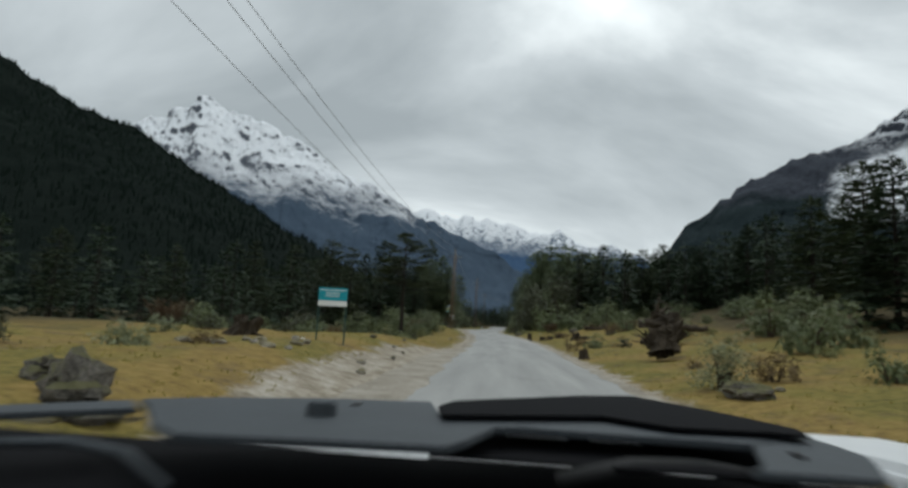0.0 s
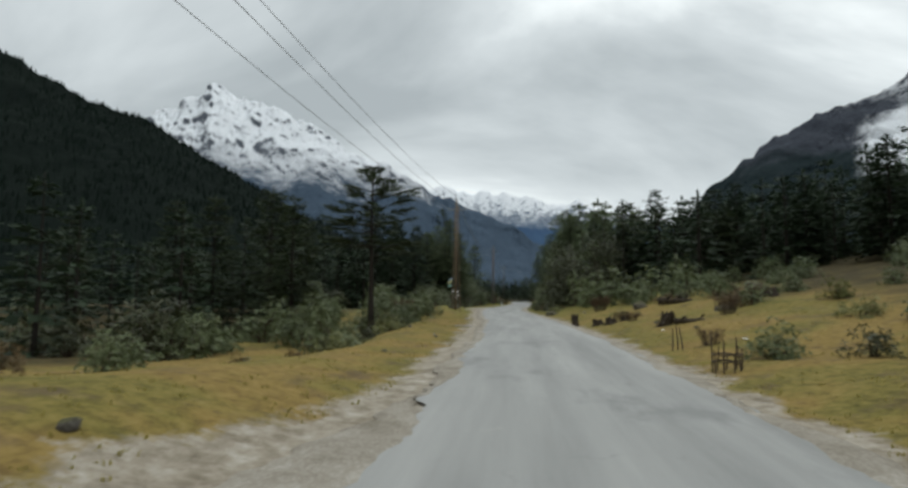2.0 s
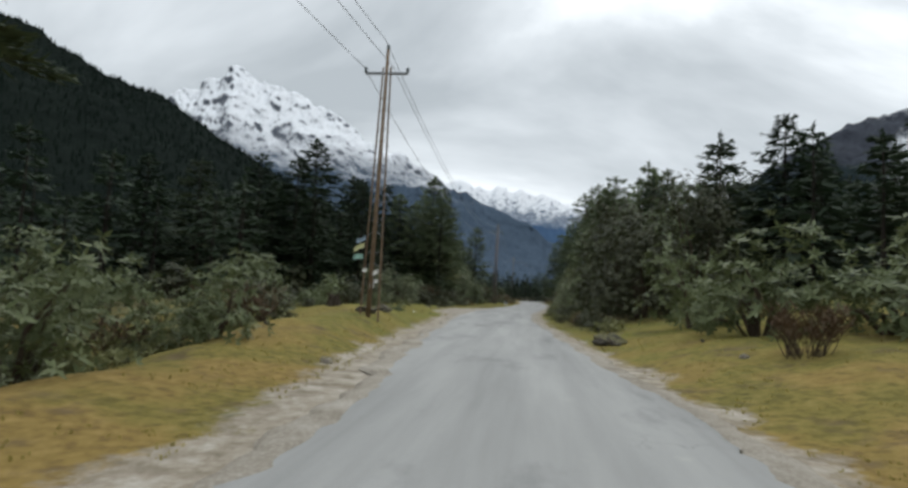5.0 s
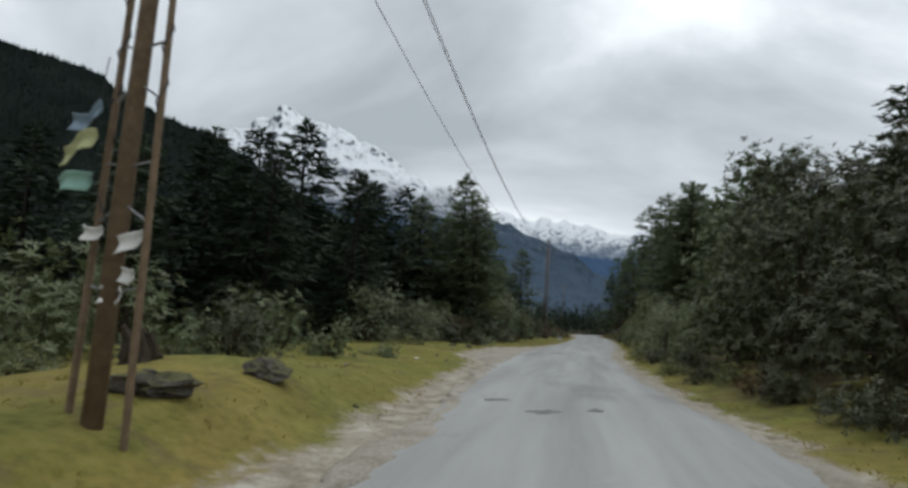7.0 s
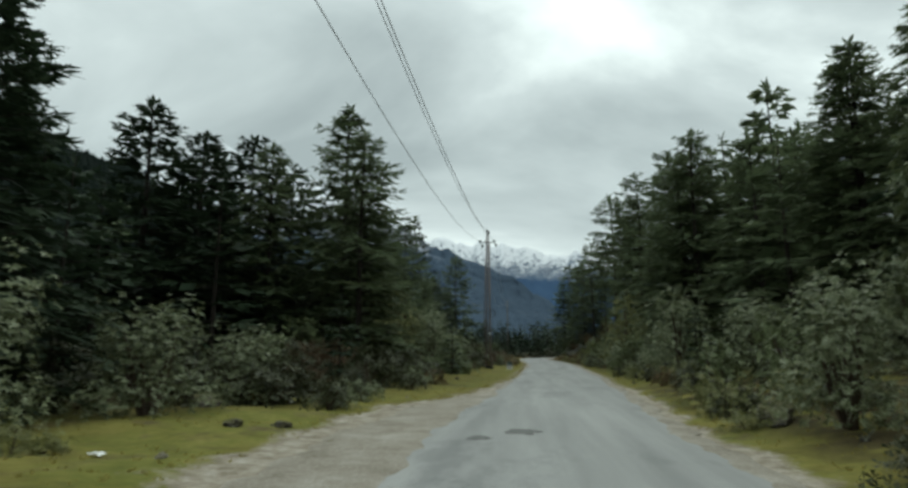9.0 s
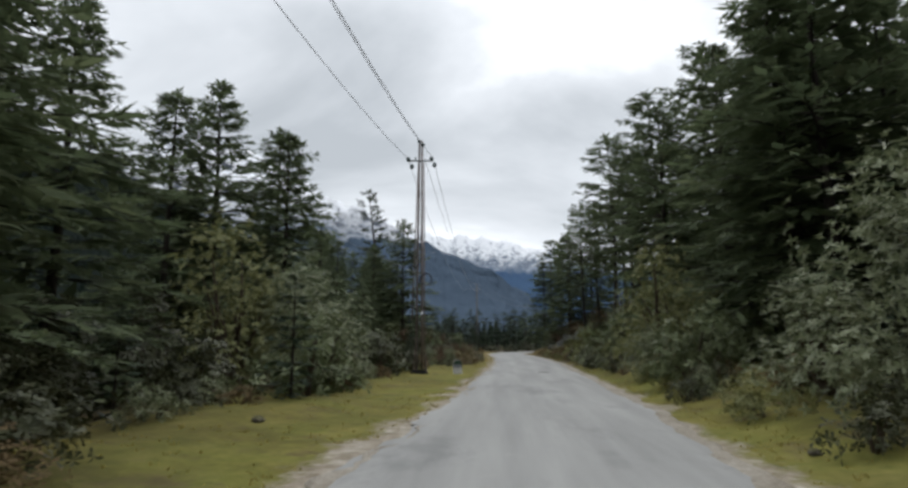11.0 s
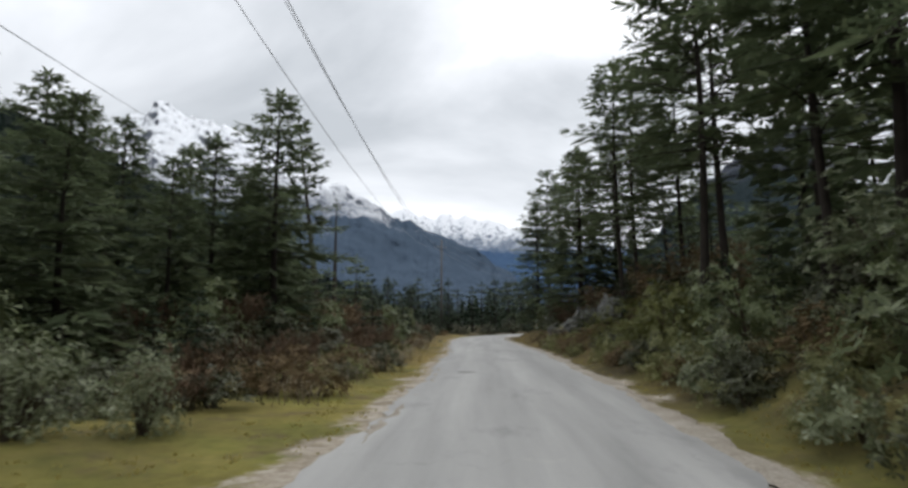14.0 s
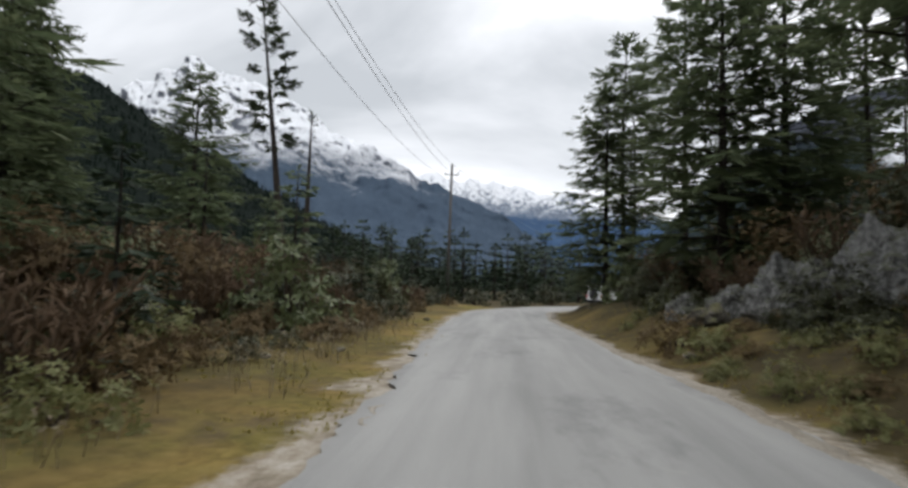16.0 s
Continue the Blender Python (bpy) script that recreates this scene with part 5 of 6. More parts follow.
def stump(x, y, r, h, seed, label, turn=0, roots=7, tilt=0):
    """An uprooted or rotten stump: a ragged block of wood with roots that stick out."""
    rng = random.Random(seed)
    root = thing("tree_stump", x, y, land(x, y), turn, label, "stump", "stumps")
    if tilt:
        root.matrix_basis = pose(x, y, land(x, y) + r * 0.62, tilt, 0, turn)
    # ridged, flaring wood with a splintered, hollow top
    bm = bmesh.new()
    cols, rows = 30, 9
    ring = []
    for j in range(rows):
        t = j / (rows - 1)
        row = []
        for i in range(cols):
            w = i * 6.2832 / cols
            q = Vector((math.cos(w), math.sin(w), 0))
            k = (0.68 + 0.36 * (1 - t) ** 2.5) * (1 + 0.5 * noise.noise(q * 1.7 + Vector((seed * 3.1, 0, t * 1.4))) + 0.34 * noise.noise(q * 5.0 + Vector((0, seed * 1.7, t * 2.6))))
            top = 1 + 0.38 * noise.noise(q * 2.6 + Vector((seed, seed, 4.0)))
            lean = 0.3 * r * t * math.sin(seed * 2.0)
            row.append(bm.verts.new((q.x * k * r + lean, q.y * k * r * (0.62 + 0.2 * math.sin(seed)) - lean * 0.6, -0.1 + (h + 0.1) * t * top)))
        ring.append(row)
    for j in range(rows - 1):
        for i in range(cols):
            bm.faces.new((ring[j][i], ring[j][(i + 1) % cols], ring[j + 1][(i + 1) % cols], ring[j + 1][i]))
    pit = bm.verts.new((0, 0, h * 0.55))
    for i in range(cols):
        bm.faces.new((ring[-1][i], ring[-1][(i + 1) % cols], pit))
    part("stump_block", bm, DEADWOOD, root)
    for i in range(roots if tilt else 4):
        w = rng.random() * 6.28
        d = Vector((math.cos(w), math.sin(w), rng.uniform(-0.25, 0.55) if tilt else rng.uniform(-0.5, -0.1)))
        p = [Vector((0, 0, h * (rng.uniform(0.2, 0.7) if tilt else 0.3))) + d * r * k + Vector((rng.uniform(-0.32, 0.32), rng.uniform(-0.32, 0.32), rng.uniform(-0.3, 0.3))) * r * k for k in (0.25, 0.6, 0.95, 1.25)]
        raw("root", *tube(p, [0.17 * r, 0.115 * r, 0.06 * r, 0.015 * r], 6), DEADWOOD, root, True)
    return root


def log(x, y, length, r, turn, label, z=0.0, wood=None):
    rng = random.Random(int(x * 31 + y))
    root = thing("fallen_log", x, y, land(x, y) + r * 0.7 + z, turn, label, "log", "logs")
    pts = [Vector((length * (i / 10 - 0.5), rng.uniform(-0.35, 0.35) * r, rng.uniform(-0.25, 0.25) * r)) for i in range(11)]
    raw("log_trunk", *tube(pts, [r * rng.uniform(0.82, 1.08) * (1.1 - 0.035 * i) for i, _ in enumerate(pts)], 10), wood or DEADWOOD, root, True)
    for i in range(3):
        p = pts[2 + i * 3]
        q = p + Vector((rng.uniform(-0.2, 0.2), rng.choice((-1, 1)) * r * 2.4, r * rng.uniform(0.8, 2.2)))
        raw("branch_stub", *tube([p, (p + q) * 0.5 + Vector((0.03, 0, 0.03)), q], [r * 0.4, r * 0.3, r * 0.15], 6), wood or DEADWOOD, root, True)
    return root


BOULDERS = [(-3.85, 5.4, 0.36, 0.32, 0.32, 1), (-4.5, 5.9, 0.3, 0.26, 0.2, 2), (-3.5, 5.05, 0.3, 0.22, 0.10, 23), (4.8, 11.9, 0.65, 0.35, 0.22, 3), (2.75, 95.6, 0.42, 0.35, 0.30, 6), (2.95, 68.1, 0.85, 0.42, 0.27, 7), (-7.2, 94.6, 0.3, 0.2, 0.10, 8), (-6.4, 95.0, 0.22, 0.16, 0.09, 9), (3.9, 105.0, 0.45, 0.4, 0.38, 10)]
BOULDERS += [(5.9, 169.6, 0.5, 0.45, 0.4, 13), (-5.2, 69.4, 0.40, 0.30, 0.2, 15), (-5.1, 71.6, 0.36, 0.28, 0.2, 14), (-9.3, 97.5, 0.45, 0.35, 0.25, 16), (9.2, 47.0, 0.4, 0.35, 0.24, 17), (7.6, 57.0, 0.5, 0.4, 0.28, 18), (10.8, 59.5, 0.5, 0.4, 0.3, 19), (-6.8, 138.5, 0.5, 0.4, 0.3, 20), (-5.6, 134.8, 0.35, 0.3, 0.28, 21), (13.6, 55.0, 0.8, 0.5, 0.4, 22)]
for x, y, rx, ry, rz, sd in BOULDERS:
    stone("boulder", x, y, rx, ry, rz, sd, rough=0.75, turn=sd * 40)
rngs = random.Random(4)
for i in range(16):
    stone("pale_stone", -5.6 + rngs.uniform(-1.3, 1.3), 13.2 + rngs.uniform(-1.4, 1.8), rngs.uniform(0.08, 0.24), rngs.uniform(0.08, 0.18), rngs.uniform(0.04, 0.09), 30 + i, PALE_ROCK, "pale flat rubble stone beside the gravel", "rubble stones", 0.25, rngs.uniform(0, 360), 2)
for i in range(60):
    y = rngs.uniform(6, 185)
    side = rngs.choice((-1, 1))
    x = centre(y) + side * rngs.uniform(2.9, 5.5)
    s = rngs.uniform(0.05, 0.16)
    stone("verge_stone", x, y, s, s * rngs.uniform(0.6, 1), s * 0.6, 60 + i, PALE_ROCK if i % 3 == 0 else ROCK, "small stone lying on the verge", "verge stones", 0.3, rngs.uniform(0, 360), 2)
# mossy cliff at the right
def crag(x, y, rx, ry, h, seed):
    """A rock face broken by upright cracks and ledges."""
    bm = bmesh.new()
    bmesh.ops.create_icosphere(bm, subdivisions=5, radius=1)
    for v in bm.verts:
        n = v.co.copy()
        q = Vector((n.x * 1.7 + 0.5 * n.z, n.y * 1.7, n.z * 1.3)) + Vector((seed, 0, 0))
        bed = noise.cell(Vector((q.x * 1.3, q.y * 1.3, q.z * 1.6))) * 0.14 + noise.cell(q * 2.6) * 0.06
        k = 0.88 + bed + noise.fractal(q * 1.2, 0.9, 2.1, 6) * 0.22 - abs(noise.noise(q * 2.2)) * 0.16
        v.co = Vector((n.x * k * rx, n.y * k * ry, max(-0.3, n.z * k) * h))
    bmesh.ops.smooth_vert(bm, verts=bm.verts, factor=0.35, use_axis_x=True, use_axis_y=True, use_axis_z=True)
    me = bpy.data.meshes.new("rock_outcrop")
    bm.to_mesh(me)
    bm.free()
    me.materials.append(CLIFF)
    ob = new("rock_outcrop", me)
    ob.matrix_basis = pose(x, y, land(x, y), 0, 0, seed * 37)
    tagged(ob, "grey mossy rock outcrop under the pines", "rock", "outcrop rocks")


for x, y, rx, ry, h, sd in ((7.3, 168.6, 1.0, 0.9, 1.45, 1), (8.5, 167.4, 1.2, 1.1, 1.8, 4), (6.6, 170.2, 0.6, 0.6, 0.8, 6), (6.9, 167.1, 0.4, 0.45, 0.7, 7), (5.9, 171.6, 0.5, 0.5, 0.7, 8)):
    crag(x, y, rx, ry, h, sd)

stump(4.1, 50.4, 0.32, 0.32, 14, "dark low stump beside fallen wood", 15, 6)
stump(4.75, 49.8, 0.42, 0.28, 15, "dark broken stump on the meadow", 65, 7)
stump(5.35, 50.0, 0.26, 0.22, 16, "dark small stump on the meadow", 5, 5)
stump(8.2, 31.2, 1.1, 1.3, 1, "upturned root plate of a fallen tree", 70, 26, 62)
log(9.3, 30.6, 2.6, 0.2, -12, "brown fallen trunk resting on its root plate", 0.75)
log(8.0, 30.3, 1.6, 0.14, 20, "dark broken limb below the root plate", 0.1)
stump(6.2, 22.4, 0.62, 0.85, 2, "rotten stump with tangled roots in the grass", 200, 26, 25)
stump(3.15, 51.6, 0.24, 0.55, 3, "short dark rotten stump beside the road", 0, 4)
stump(5.9, 44.2, 0.40, 0.5, 4, "dark broken stump on the meadow", 30, 6)
stump(3.9, 25.9, 0.25, 0.4, 6, "weathered stump at the road's edge", 10, 5)
stump(-7.2, 16.8, 0.5, 0.45, 7, "rotten stump behind the sign", 50, 7)
stump(-8.9, 20.6, 0.3, 0.5, 8, "pale broken stump at the wood's edge", 50, 5)
stump(-7.1, 71.6, 0.42, 0.4, 9, "dark stump on the verge", 120, 6)
stump(12.2, 50.0, 0.5, 0.4, 10, "dark stump on the meadow", 120, 6)
stump(-7.5, 105.0, 0.35, 0.9, 11, "grey standing stump at the wood's edge", 0, 4)
log(6.85, 44.3, 1.25, 0.12, 8, "dark fallen log on the meadow")
log(7.0, 24.4, 2.2, 0.13, 75, "weathered fallen trunk leaning on its roots", 0.35)
log(-2.6, 50.2, 1.1, 0.05, 150, "pale bleached branch lying on the verge", 0.0, BLEACHED)
log(9.5, 56.4, 2.2, 0.2, 20, "brown fallen log on the slope")
log(-7.6, 158.0, 2.4, 0.24, 60, "dry grass-covered log on the bank")


def stake_ring(x, y):
    """A few rough stakes round a sapling."""
    root = thing("stake_ring", x, y, land(x, y), 0, "ring of rough wooden stakes round a sapling", "fence", "")
    rng = random.Random(3)
    for i in range(9):
        w = i * 0.698
        p = Vector((math.cos(w) * 0.28, math.sin(w) * 0.24, -0.1))
        h = rng.uniform(0.45, 1.0)
        raw("stake", *tube([p, p + Vector((rng.uniform(-0.05, 0.05), rng.uniform(-0.05, 0.05), h))], [0.02, 0.012], 5), STEM, root)
    for z in (0.2, 0.34):
        pts = [Vector((math.cos(k * 0.52) * 0.29, math.sin(k * 0.52) * 0.25, z + 0.02 * math.sin(k * 3))) for k in range(13)]
        raw("woven_band", *tube(pts, [0.02] * 13, 5), STEM, root, True)
    return root


stake_ring(4.25, 32.4)


def loose_stakes(x, y):
    """Three bare stakes left standing in the grass."""
    root = thing("fence_stakes", x, y, land(x, y), 0, "three bare wooden stakes standing in the meadow", "fence", "")
    for sx, sy, h, lean in ((-0.18, 0.0, 0.58, 0.02), (0.0, 0.1, 0.66, -0.04), (0.10, -0.04, 0.62, -0.09)):
        p = Vector((sx, sy, -0.1))
        raw("stake", *tube([p, p + Vector((lean * 0.5 + 0.02, 0, h * 0.5)), p + Vector((lean, 0, h + 0.1))], [0.022, 0.019, 0.012], 6), STEM, root)


loose_stakes(4.5, 36.9)

# ---------------------------------------------------------------- sign, milestone, poles and wires


def text_bar(parent, x, y, z, w, h, material):
    bm = bmesh.new()
    box(bm, w, 0.004, h, Matrix.Translation((x, y, z)))
    return part("lettering_bar", bm, material, parent)


def sign_board():
    x, y = -4.5, 16.3
    g = land(x, y)
    root = thing("road_sign", x, y, g, 2, "teal sign board with white lettering on two green posts", "sign")
    bm = bmesh.new()
    box(bm, 0.80, 0.035, 0.36, Matrix.Translation((0, 0, 1.84 - g)), 0.006)
    part("board", bm, TEAL, root, "teal painted board")
    bm = bmesh.new()
    box(bm, 0.80, 0.033, 0.15, Matrix.Translation((0, 0, 1.585 - g)), 0.006)
    part("white_panel", bm, WHITE, root, "white lower panel")
    for sx in (-0.385, 0.385):
        vs, fs = tube([Vector((sx, 0.03, -0.3)), Vector((sx, 0.03, 2.03 - g))], [0.022, 0.022], 8)
        raw("post", vs, fs, GREENPOST, root)
    rng = random.Random(2)
    for z, w0, w1, h in ((1.955, -0.37, 0.37, 0.028), (1.87, -0.20, 0.20, 0.03), (1.79, -0.20, 0.20, 0.03)):
        p = w0
        while p < w1 - 0.02:
            w = min(rng.uniform(0.05, 0.13), w1 - p)
            text_bar(root, p + w / 2, -0.0195, z - g, w * 0.9, h, WHITE)
            p += w + 0.012


BANDGREY = plain("dull_blue_grey_paint", (0.16, 0.17, 0.20), 0.7, 0, 0.2, 8, 0.05)


def milestone():
    x, y = -2.5, 132.45
    root = thing("milestone", x, y, land(x, y) + 0.04, 6, "white concrete milestone with a dark green rounded top", "milestone")
    # rounded slab in outline
    bm = bmesh.new()
    outline = [(-0.21, -0.1), (0.21, -0.1), (0.21, 0.40)] + [(0.21 * math.cos(a), 0.40 + 0.21 * math.sin(a)) for a in [i * math.pi / 12 for i in range(1, 12)]] + [(-0.21, 0.40)]
    f = bm.faces.new([bm.verts.new((px, -0.15, pz)) for px, pz in outline])
    r = bmesh.ops.extrude_face_region(bm, geom=[f])
    bmesh.ops.translate(bm, vec=(0, 0.30, 0), verts=[v for v in r["geom"] if isinstance(v, bmesh.types.BMVert)])
    bmesh.ops.recalc_face_normals(bm, faces=bm.faces)
    bmesh.ops.bevel(bm, geom=bm.edges, offset=0.012, segments=2, affect="EDGES")
    part("stone_body", bm, MILEWHITE, root, "weathered white concrete")
    bm = bmesh.new()
    cap = [(0.203 * math.cos(a), 0.398 + 0.203 * math.sin(a)) for a in [i * math.pi / 14 for i in range(15)]]
    f = bm.faces.new([bm.verts.new((px, -0.154, pz)) for px, pz in cap])
    r = bmesh.ops.extrude_face_region(bm, geom=[f])
    bmesh.ops.translate(bm, vec=(0, 0.01, 0), verts=[v for v in r["geom"] if isinstance(v, bmesh.types.BMVert)])
    bmesh.ops.recalc_face_normals(bm, faces=bm.faces)
    part("painted_cap", bm, DARKGREEN, root, "dark green half-round panel")
    bm = bmesh.new()
    box(bm, 0.40, 0.008, 0.125, Matrix.Translation((0, -0.152, 0.325)), 0.002)
    part("name_band", bm, BANDGREY, root, "dull blue-grey painted band")
    for words, size, z in (("LACHUNG", 0.082, 0.298), ("13", 0.16, 0.155)):
        cu = bpy.data.curves.new("lettering", "FONT")
        cu.body, cu.size, cu.extrude, cu.align_x = words, size, 0.002, "CENTER"
        tmp = bpy.data.objects.new("lettering", cu)
        me = bpy.data.meshes.new_from_object(tmp)
        bpy.data.objects.remove(tmp)
        me.materials.append(BLACK)
        ob = new("lettering", me)
        ob.parent = root
        ob.matrix_basis = pose(0, -0.1575 if z > 0.2 else -0.1525, z, 90, 0, 0)
        tagged(ob, "black painted letters")


def insulator(parent, p, r=0.06, h=0.16):
    bm = bmesh.new()
    for k in range(3):
        bmesh.ops.create_cone(bm, cap_ends=True, segments=12, radius1=r, radius2=r * 0.55, depth=h / 3, matrix=Matrix.Translation(p + Vector((0, 0, h * (k / 3 + 0.17)))))
    part("insulator", bm, CERAMIC, parent, "dark ceramic insulator")


def lattice_pole(x, y, top):
    """A tapering pole with two stays joined by rungs, hung with faded flags."""
    g = land(x, y)
    root = thing("electric_pole", x, y, g, 0, "rusty steel electric pole with braced stays and tattered flags", "pole", "electric poles")
    h = top - g
    raw("pole", *tube([Vector((0, 0, -0.4)), Vector((0.03, 0, h * 0.5)), Vector((0.05, 0, h))], [0.085, 0.07, 0.055], 10), RUST, root, True, "rusty brown steel pole")
    ends = []
    for sx, sy in ((-0.29, 0.06), (0.36, -0.05)):
        a, b = Vector((sx, sy, -0.3)), Vector((sx * 0.42 + 0.04, sy * 0.3, h * 0.93))
        ends.append((a, b))
        raw("stay", *tube([a, b], [0.033, 0.028], 6), RUST, root)
    for i in range(13):
        t = 0.16 + i * 0.06
        for a, b in ends:
            p = a + (b - a) * t
            q = Vector((0.03 * t, 0, p.z + (0.18 if i % 2 else -0.05)))
            raw("rung", *tube([p, q], [0.012, 0.012], 4), STEEL, root)
    for a, b in ends:
        rng = random.Random(int(a.x * 100) + 900)
        pts = []
        for k in range(28):
            t = 0.30 + 0.5 * k / 27
            p = a + (b - a) * t
            pts.append(p + Vector((math.cos(k * 2.1) * 0.045, math.sin(k * 2.1) * 0.045, 0)))
        raw("twisted_cable", *tube(pts, [0.009] * 28, 5), CABLE, root, True)
    bm = bmesh.new()
    box(bm, 1.5, 0.08, 0.08, Matrix.Translation((0.05, 0, h - 0.85)), 0.008)
    part("crossarm", bm, STEEL, root)
    for sx in (-0.68, 0.78):
        insulator(root, Vector((sx, 0, h - 0.80)))
    insulator(root, Vector((0.05, 0, h)))
    rng = random.Random(8)
    for i, (px, z, k, w) in enumerate(((-0.40, 2.55, 0, 0.32), (-0.46, 2.27, 1, 0.36), (-0.48, 1.95, 2, 0.34), (-0.22, 1.55, 3, 0.13), (0.17, 1.47, 3, 0.17), (0.07, 1.02, 3, 0.16), (0.20, 1.2, 3, 0.14))):
        vs, fs = [], []
        n = 6
        for a in range(n + 1):
            for b in range(n + 1):
                u, v = a / n, b / n
                vs.append(Vector((px + (u - 0.5) * w, -0.05 + 0.05 * math.sin(u * 5 + i) + 0.03 * math.sin(v * 4), z - (v - 0.5) * w * (0.5 if i < 3 else 0.9) + (u - 0.5) * (0.10 if i < 3 else 0.02) - 0.03 * math.sin(u * 3.1 + i * 2))))
        fs = [(a * (n + 1) + b, a * (n + 1) + b + 1, (a + 1) * (n + 1) + b + 1, (a + 1) * (n + 1) + b) for a in range(n) for b in range(n)]
        fl = raw("flag", vs, fs, CLOTHS[k], root, True, "tattered faded cloth flag")
        fl.modifiers.new("thickness", "SOLIDIFY").thickness = 0.004
    raw("tie_wire", *tube([Vector((-0.3, 0, 3.1)), Vector((-0.40, 0, 2.2)), Vector((-0.1, 0, 1.6))], [0.006] * 3, 4), CABLE, root)
    return root


def double_pole(x, y, top):
    """Two slim concrete-grey poles side by side, with a crossarm, insulators and a coil of spare cable."""
    g = land(x, y)
    root = thing("electric_pole", x, y, g, 3, "pair of slim grey electric poles with crossarm and cable coil", "pole", "electric poles")
    h = top - g
    for sx, lean in ((-0.17, 0.12), (0.10, -0.03)):
        raw("pole", *tube([Vector((sx, 0, -0.4)), Vector((sx + lean * 0.5, 0, h * 0.5)), Vector((sx + lean, 0, h))], [0.056, 0.051, 0.046], 10), POLEGREY, root, True)
    bm = bmesh.new()
    box(bm, 0.78, 0.42, 0.28, Matrix.Translation((-0.03, 0, 0.05)), 0.09)
    part("footing", bm, RUBBER, root, "dark stained footing block")
    for sx, hh in ((-0.30, 1.1), (0.24, 1.45), (0.31, 0.95)):
        raw("brace_post", *tube([Vector((sx, 0.05, 0.0)), Vector((sx * 0.8, 0.05, hh))], [0.035, 0.03], 7), POLEGREY, root)
    bm = bmesh.new()
    box(bm, 1.05, 0.07, 0.07, Matrix.Translation((0.03, -0.05, h - 1.0)), 0.008)
    part("crossarm", bm, STEEL, root)
    for px, pz in ((-0.58, h - 0.92), (-0.40, h - 1.28), (0.52, h - 0.90), (0.66, h - 1.20)):
        bm = bmesh.new()
        bmesh.ops.create_uvsphere(bm, u_segments=14, v_segments=10, radius=0.11, matrix=Matrix.Translation((px, -0.05, pz)) @ Matrix.Diagonal((0.9, 0.9, 1.2, 1)))
        part("insulator", bm, CERAMIC, root, "dark disc insulator")
    for px, pz in ((-0.05, h - 0.05), (0.12, h - 0.22)):
        bm = bmesh.new()
        bmesh.ops.create_uvsphere(bm, u_segments=14, v_segments=10, radius=0.09, matrix=Matrix.Translation((px, -0.08, pz)))
        part("insulator", bm, CERAMIC, root, "dark disc insulator")
    insulator(root, Vector((-0.22, -0.05, h - 0.95)), 0.04, 0.12)
    raw("stay_pipe", *tube([Vector((-0.36, 0.0, 2.4)), Vector((-0.10, 0.0, h * 0.9))], [0.03, 0.026], 7), POLEGREY, root, True)
    raw("stay_pipe", *tube([Vector((0.22, 0.02, 0.1)), Vector((0.16, 0.02, h * 0.9))], [0.03, 0.026], 7), POLEGREY, root, True)
    for k in range(4):
        pts = [Vector((0.28 + math.cos(a) * (0.24 + 0.012 * k), -0.12 - 0.012 * k, 4.27 - g + math.sin(a) * (0.25 + 0.01 * k))) for a in [i * 0.2618 for i in range(25)]]
        raw("cable_coil", *tube(pts, [0.016] * 25, 6, False), CABLE, root, True, "black coiled spare cable")
    bm = bmesh.new()
    box(bm, 0.07, 0.02, 0.13, Matrix.Translation((0.09, -0.08, 2.75 - g)))
    part("number_plate", bm, WHITE, root)
    raw("down_cable", *tube([Vector((-0.10, -0.09, 0.2)), Vector((-0.08, -0.09, h * 0.5)), Vector((-0.04, -0.08, h - 0.3))], [0.014] * 3, 5), CABLE, root)
    return root


def plain_pole(x, y, top):
    g = land(x, y)
    root = thing("electric_pole", x, y, g, 0, "slim grey electric pole with small crossarm", "pole", "electric poles")
    h = top - g
    raw("pole", *tube([Vector((0, 0, -0.4)), Vector((0.08, 0, h))], [0.13, 0.09], 10), DARKPOLE, root, True)
    bm = bmesh.new()
    box(bm, 1.1, 0.08, 0.08, Matrix.Translation((0.07, 0, h - 0.9)), 0.008)
    part("crossarm", bm, STEEL, root)
    for sx in (-0.45, 0.6):
        insulator(root, Vector((sx, 0, h - 0.86)))
    return root


sign_board()
milestone()
lattice_pole(-4.84, 68.28, 9.5)
double_pole(-4.05, 130.2, 10.9)
plain_pole(-3.5, 201.6, 11.2)
plain_pole(-7.3, -6.0, 10.4)


def wire(a, b, sag, r=0.011):
    pts = []
    for i in range(33):
        t = i / 32
        p = Vector(a).lerp(Vector(b), t)
        pts.append(p - Vector((0, 0, 4 * sag * t * (1 - t))))
    ob = mesh_ob("power_line", *tube(pts, [r] * 33, 5, False), LINE, True)
    return tagged(ob, "thin black overhead power line between poles", "power line", "power lines")


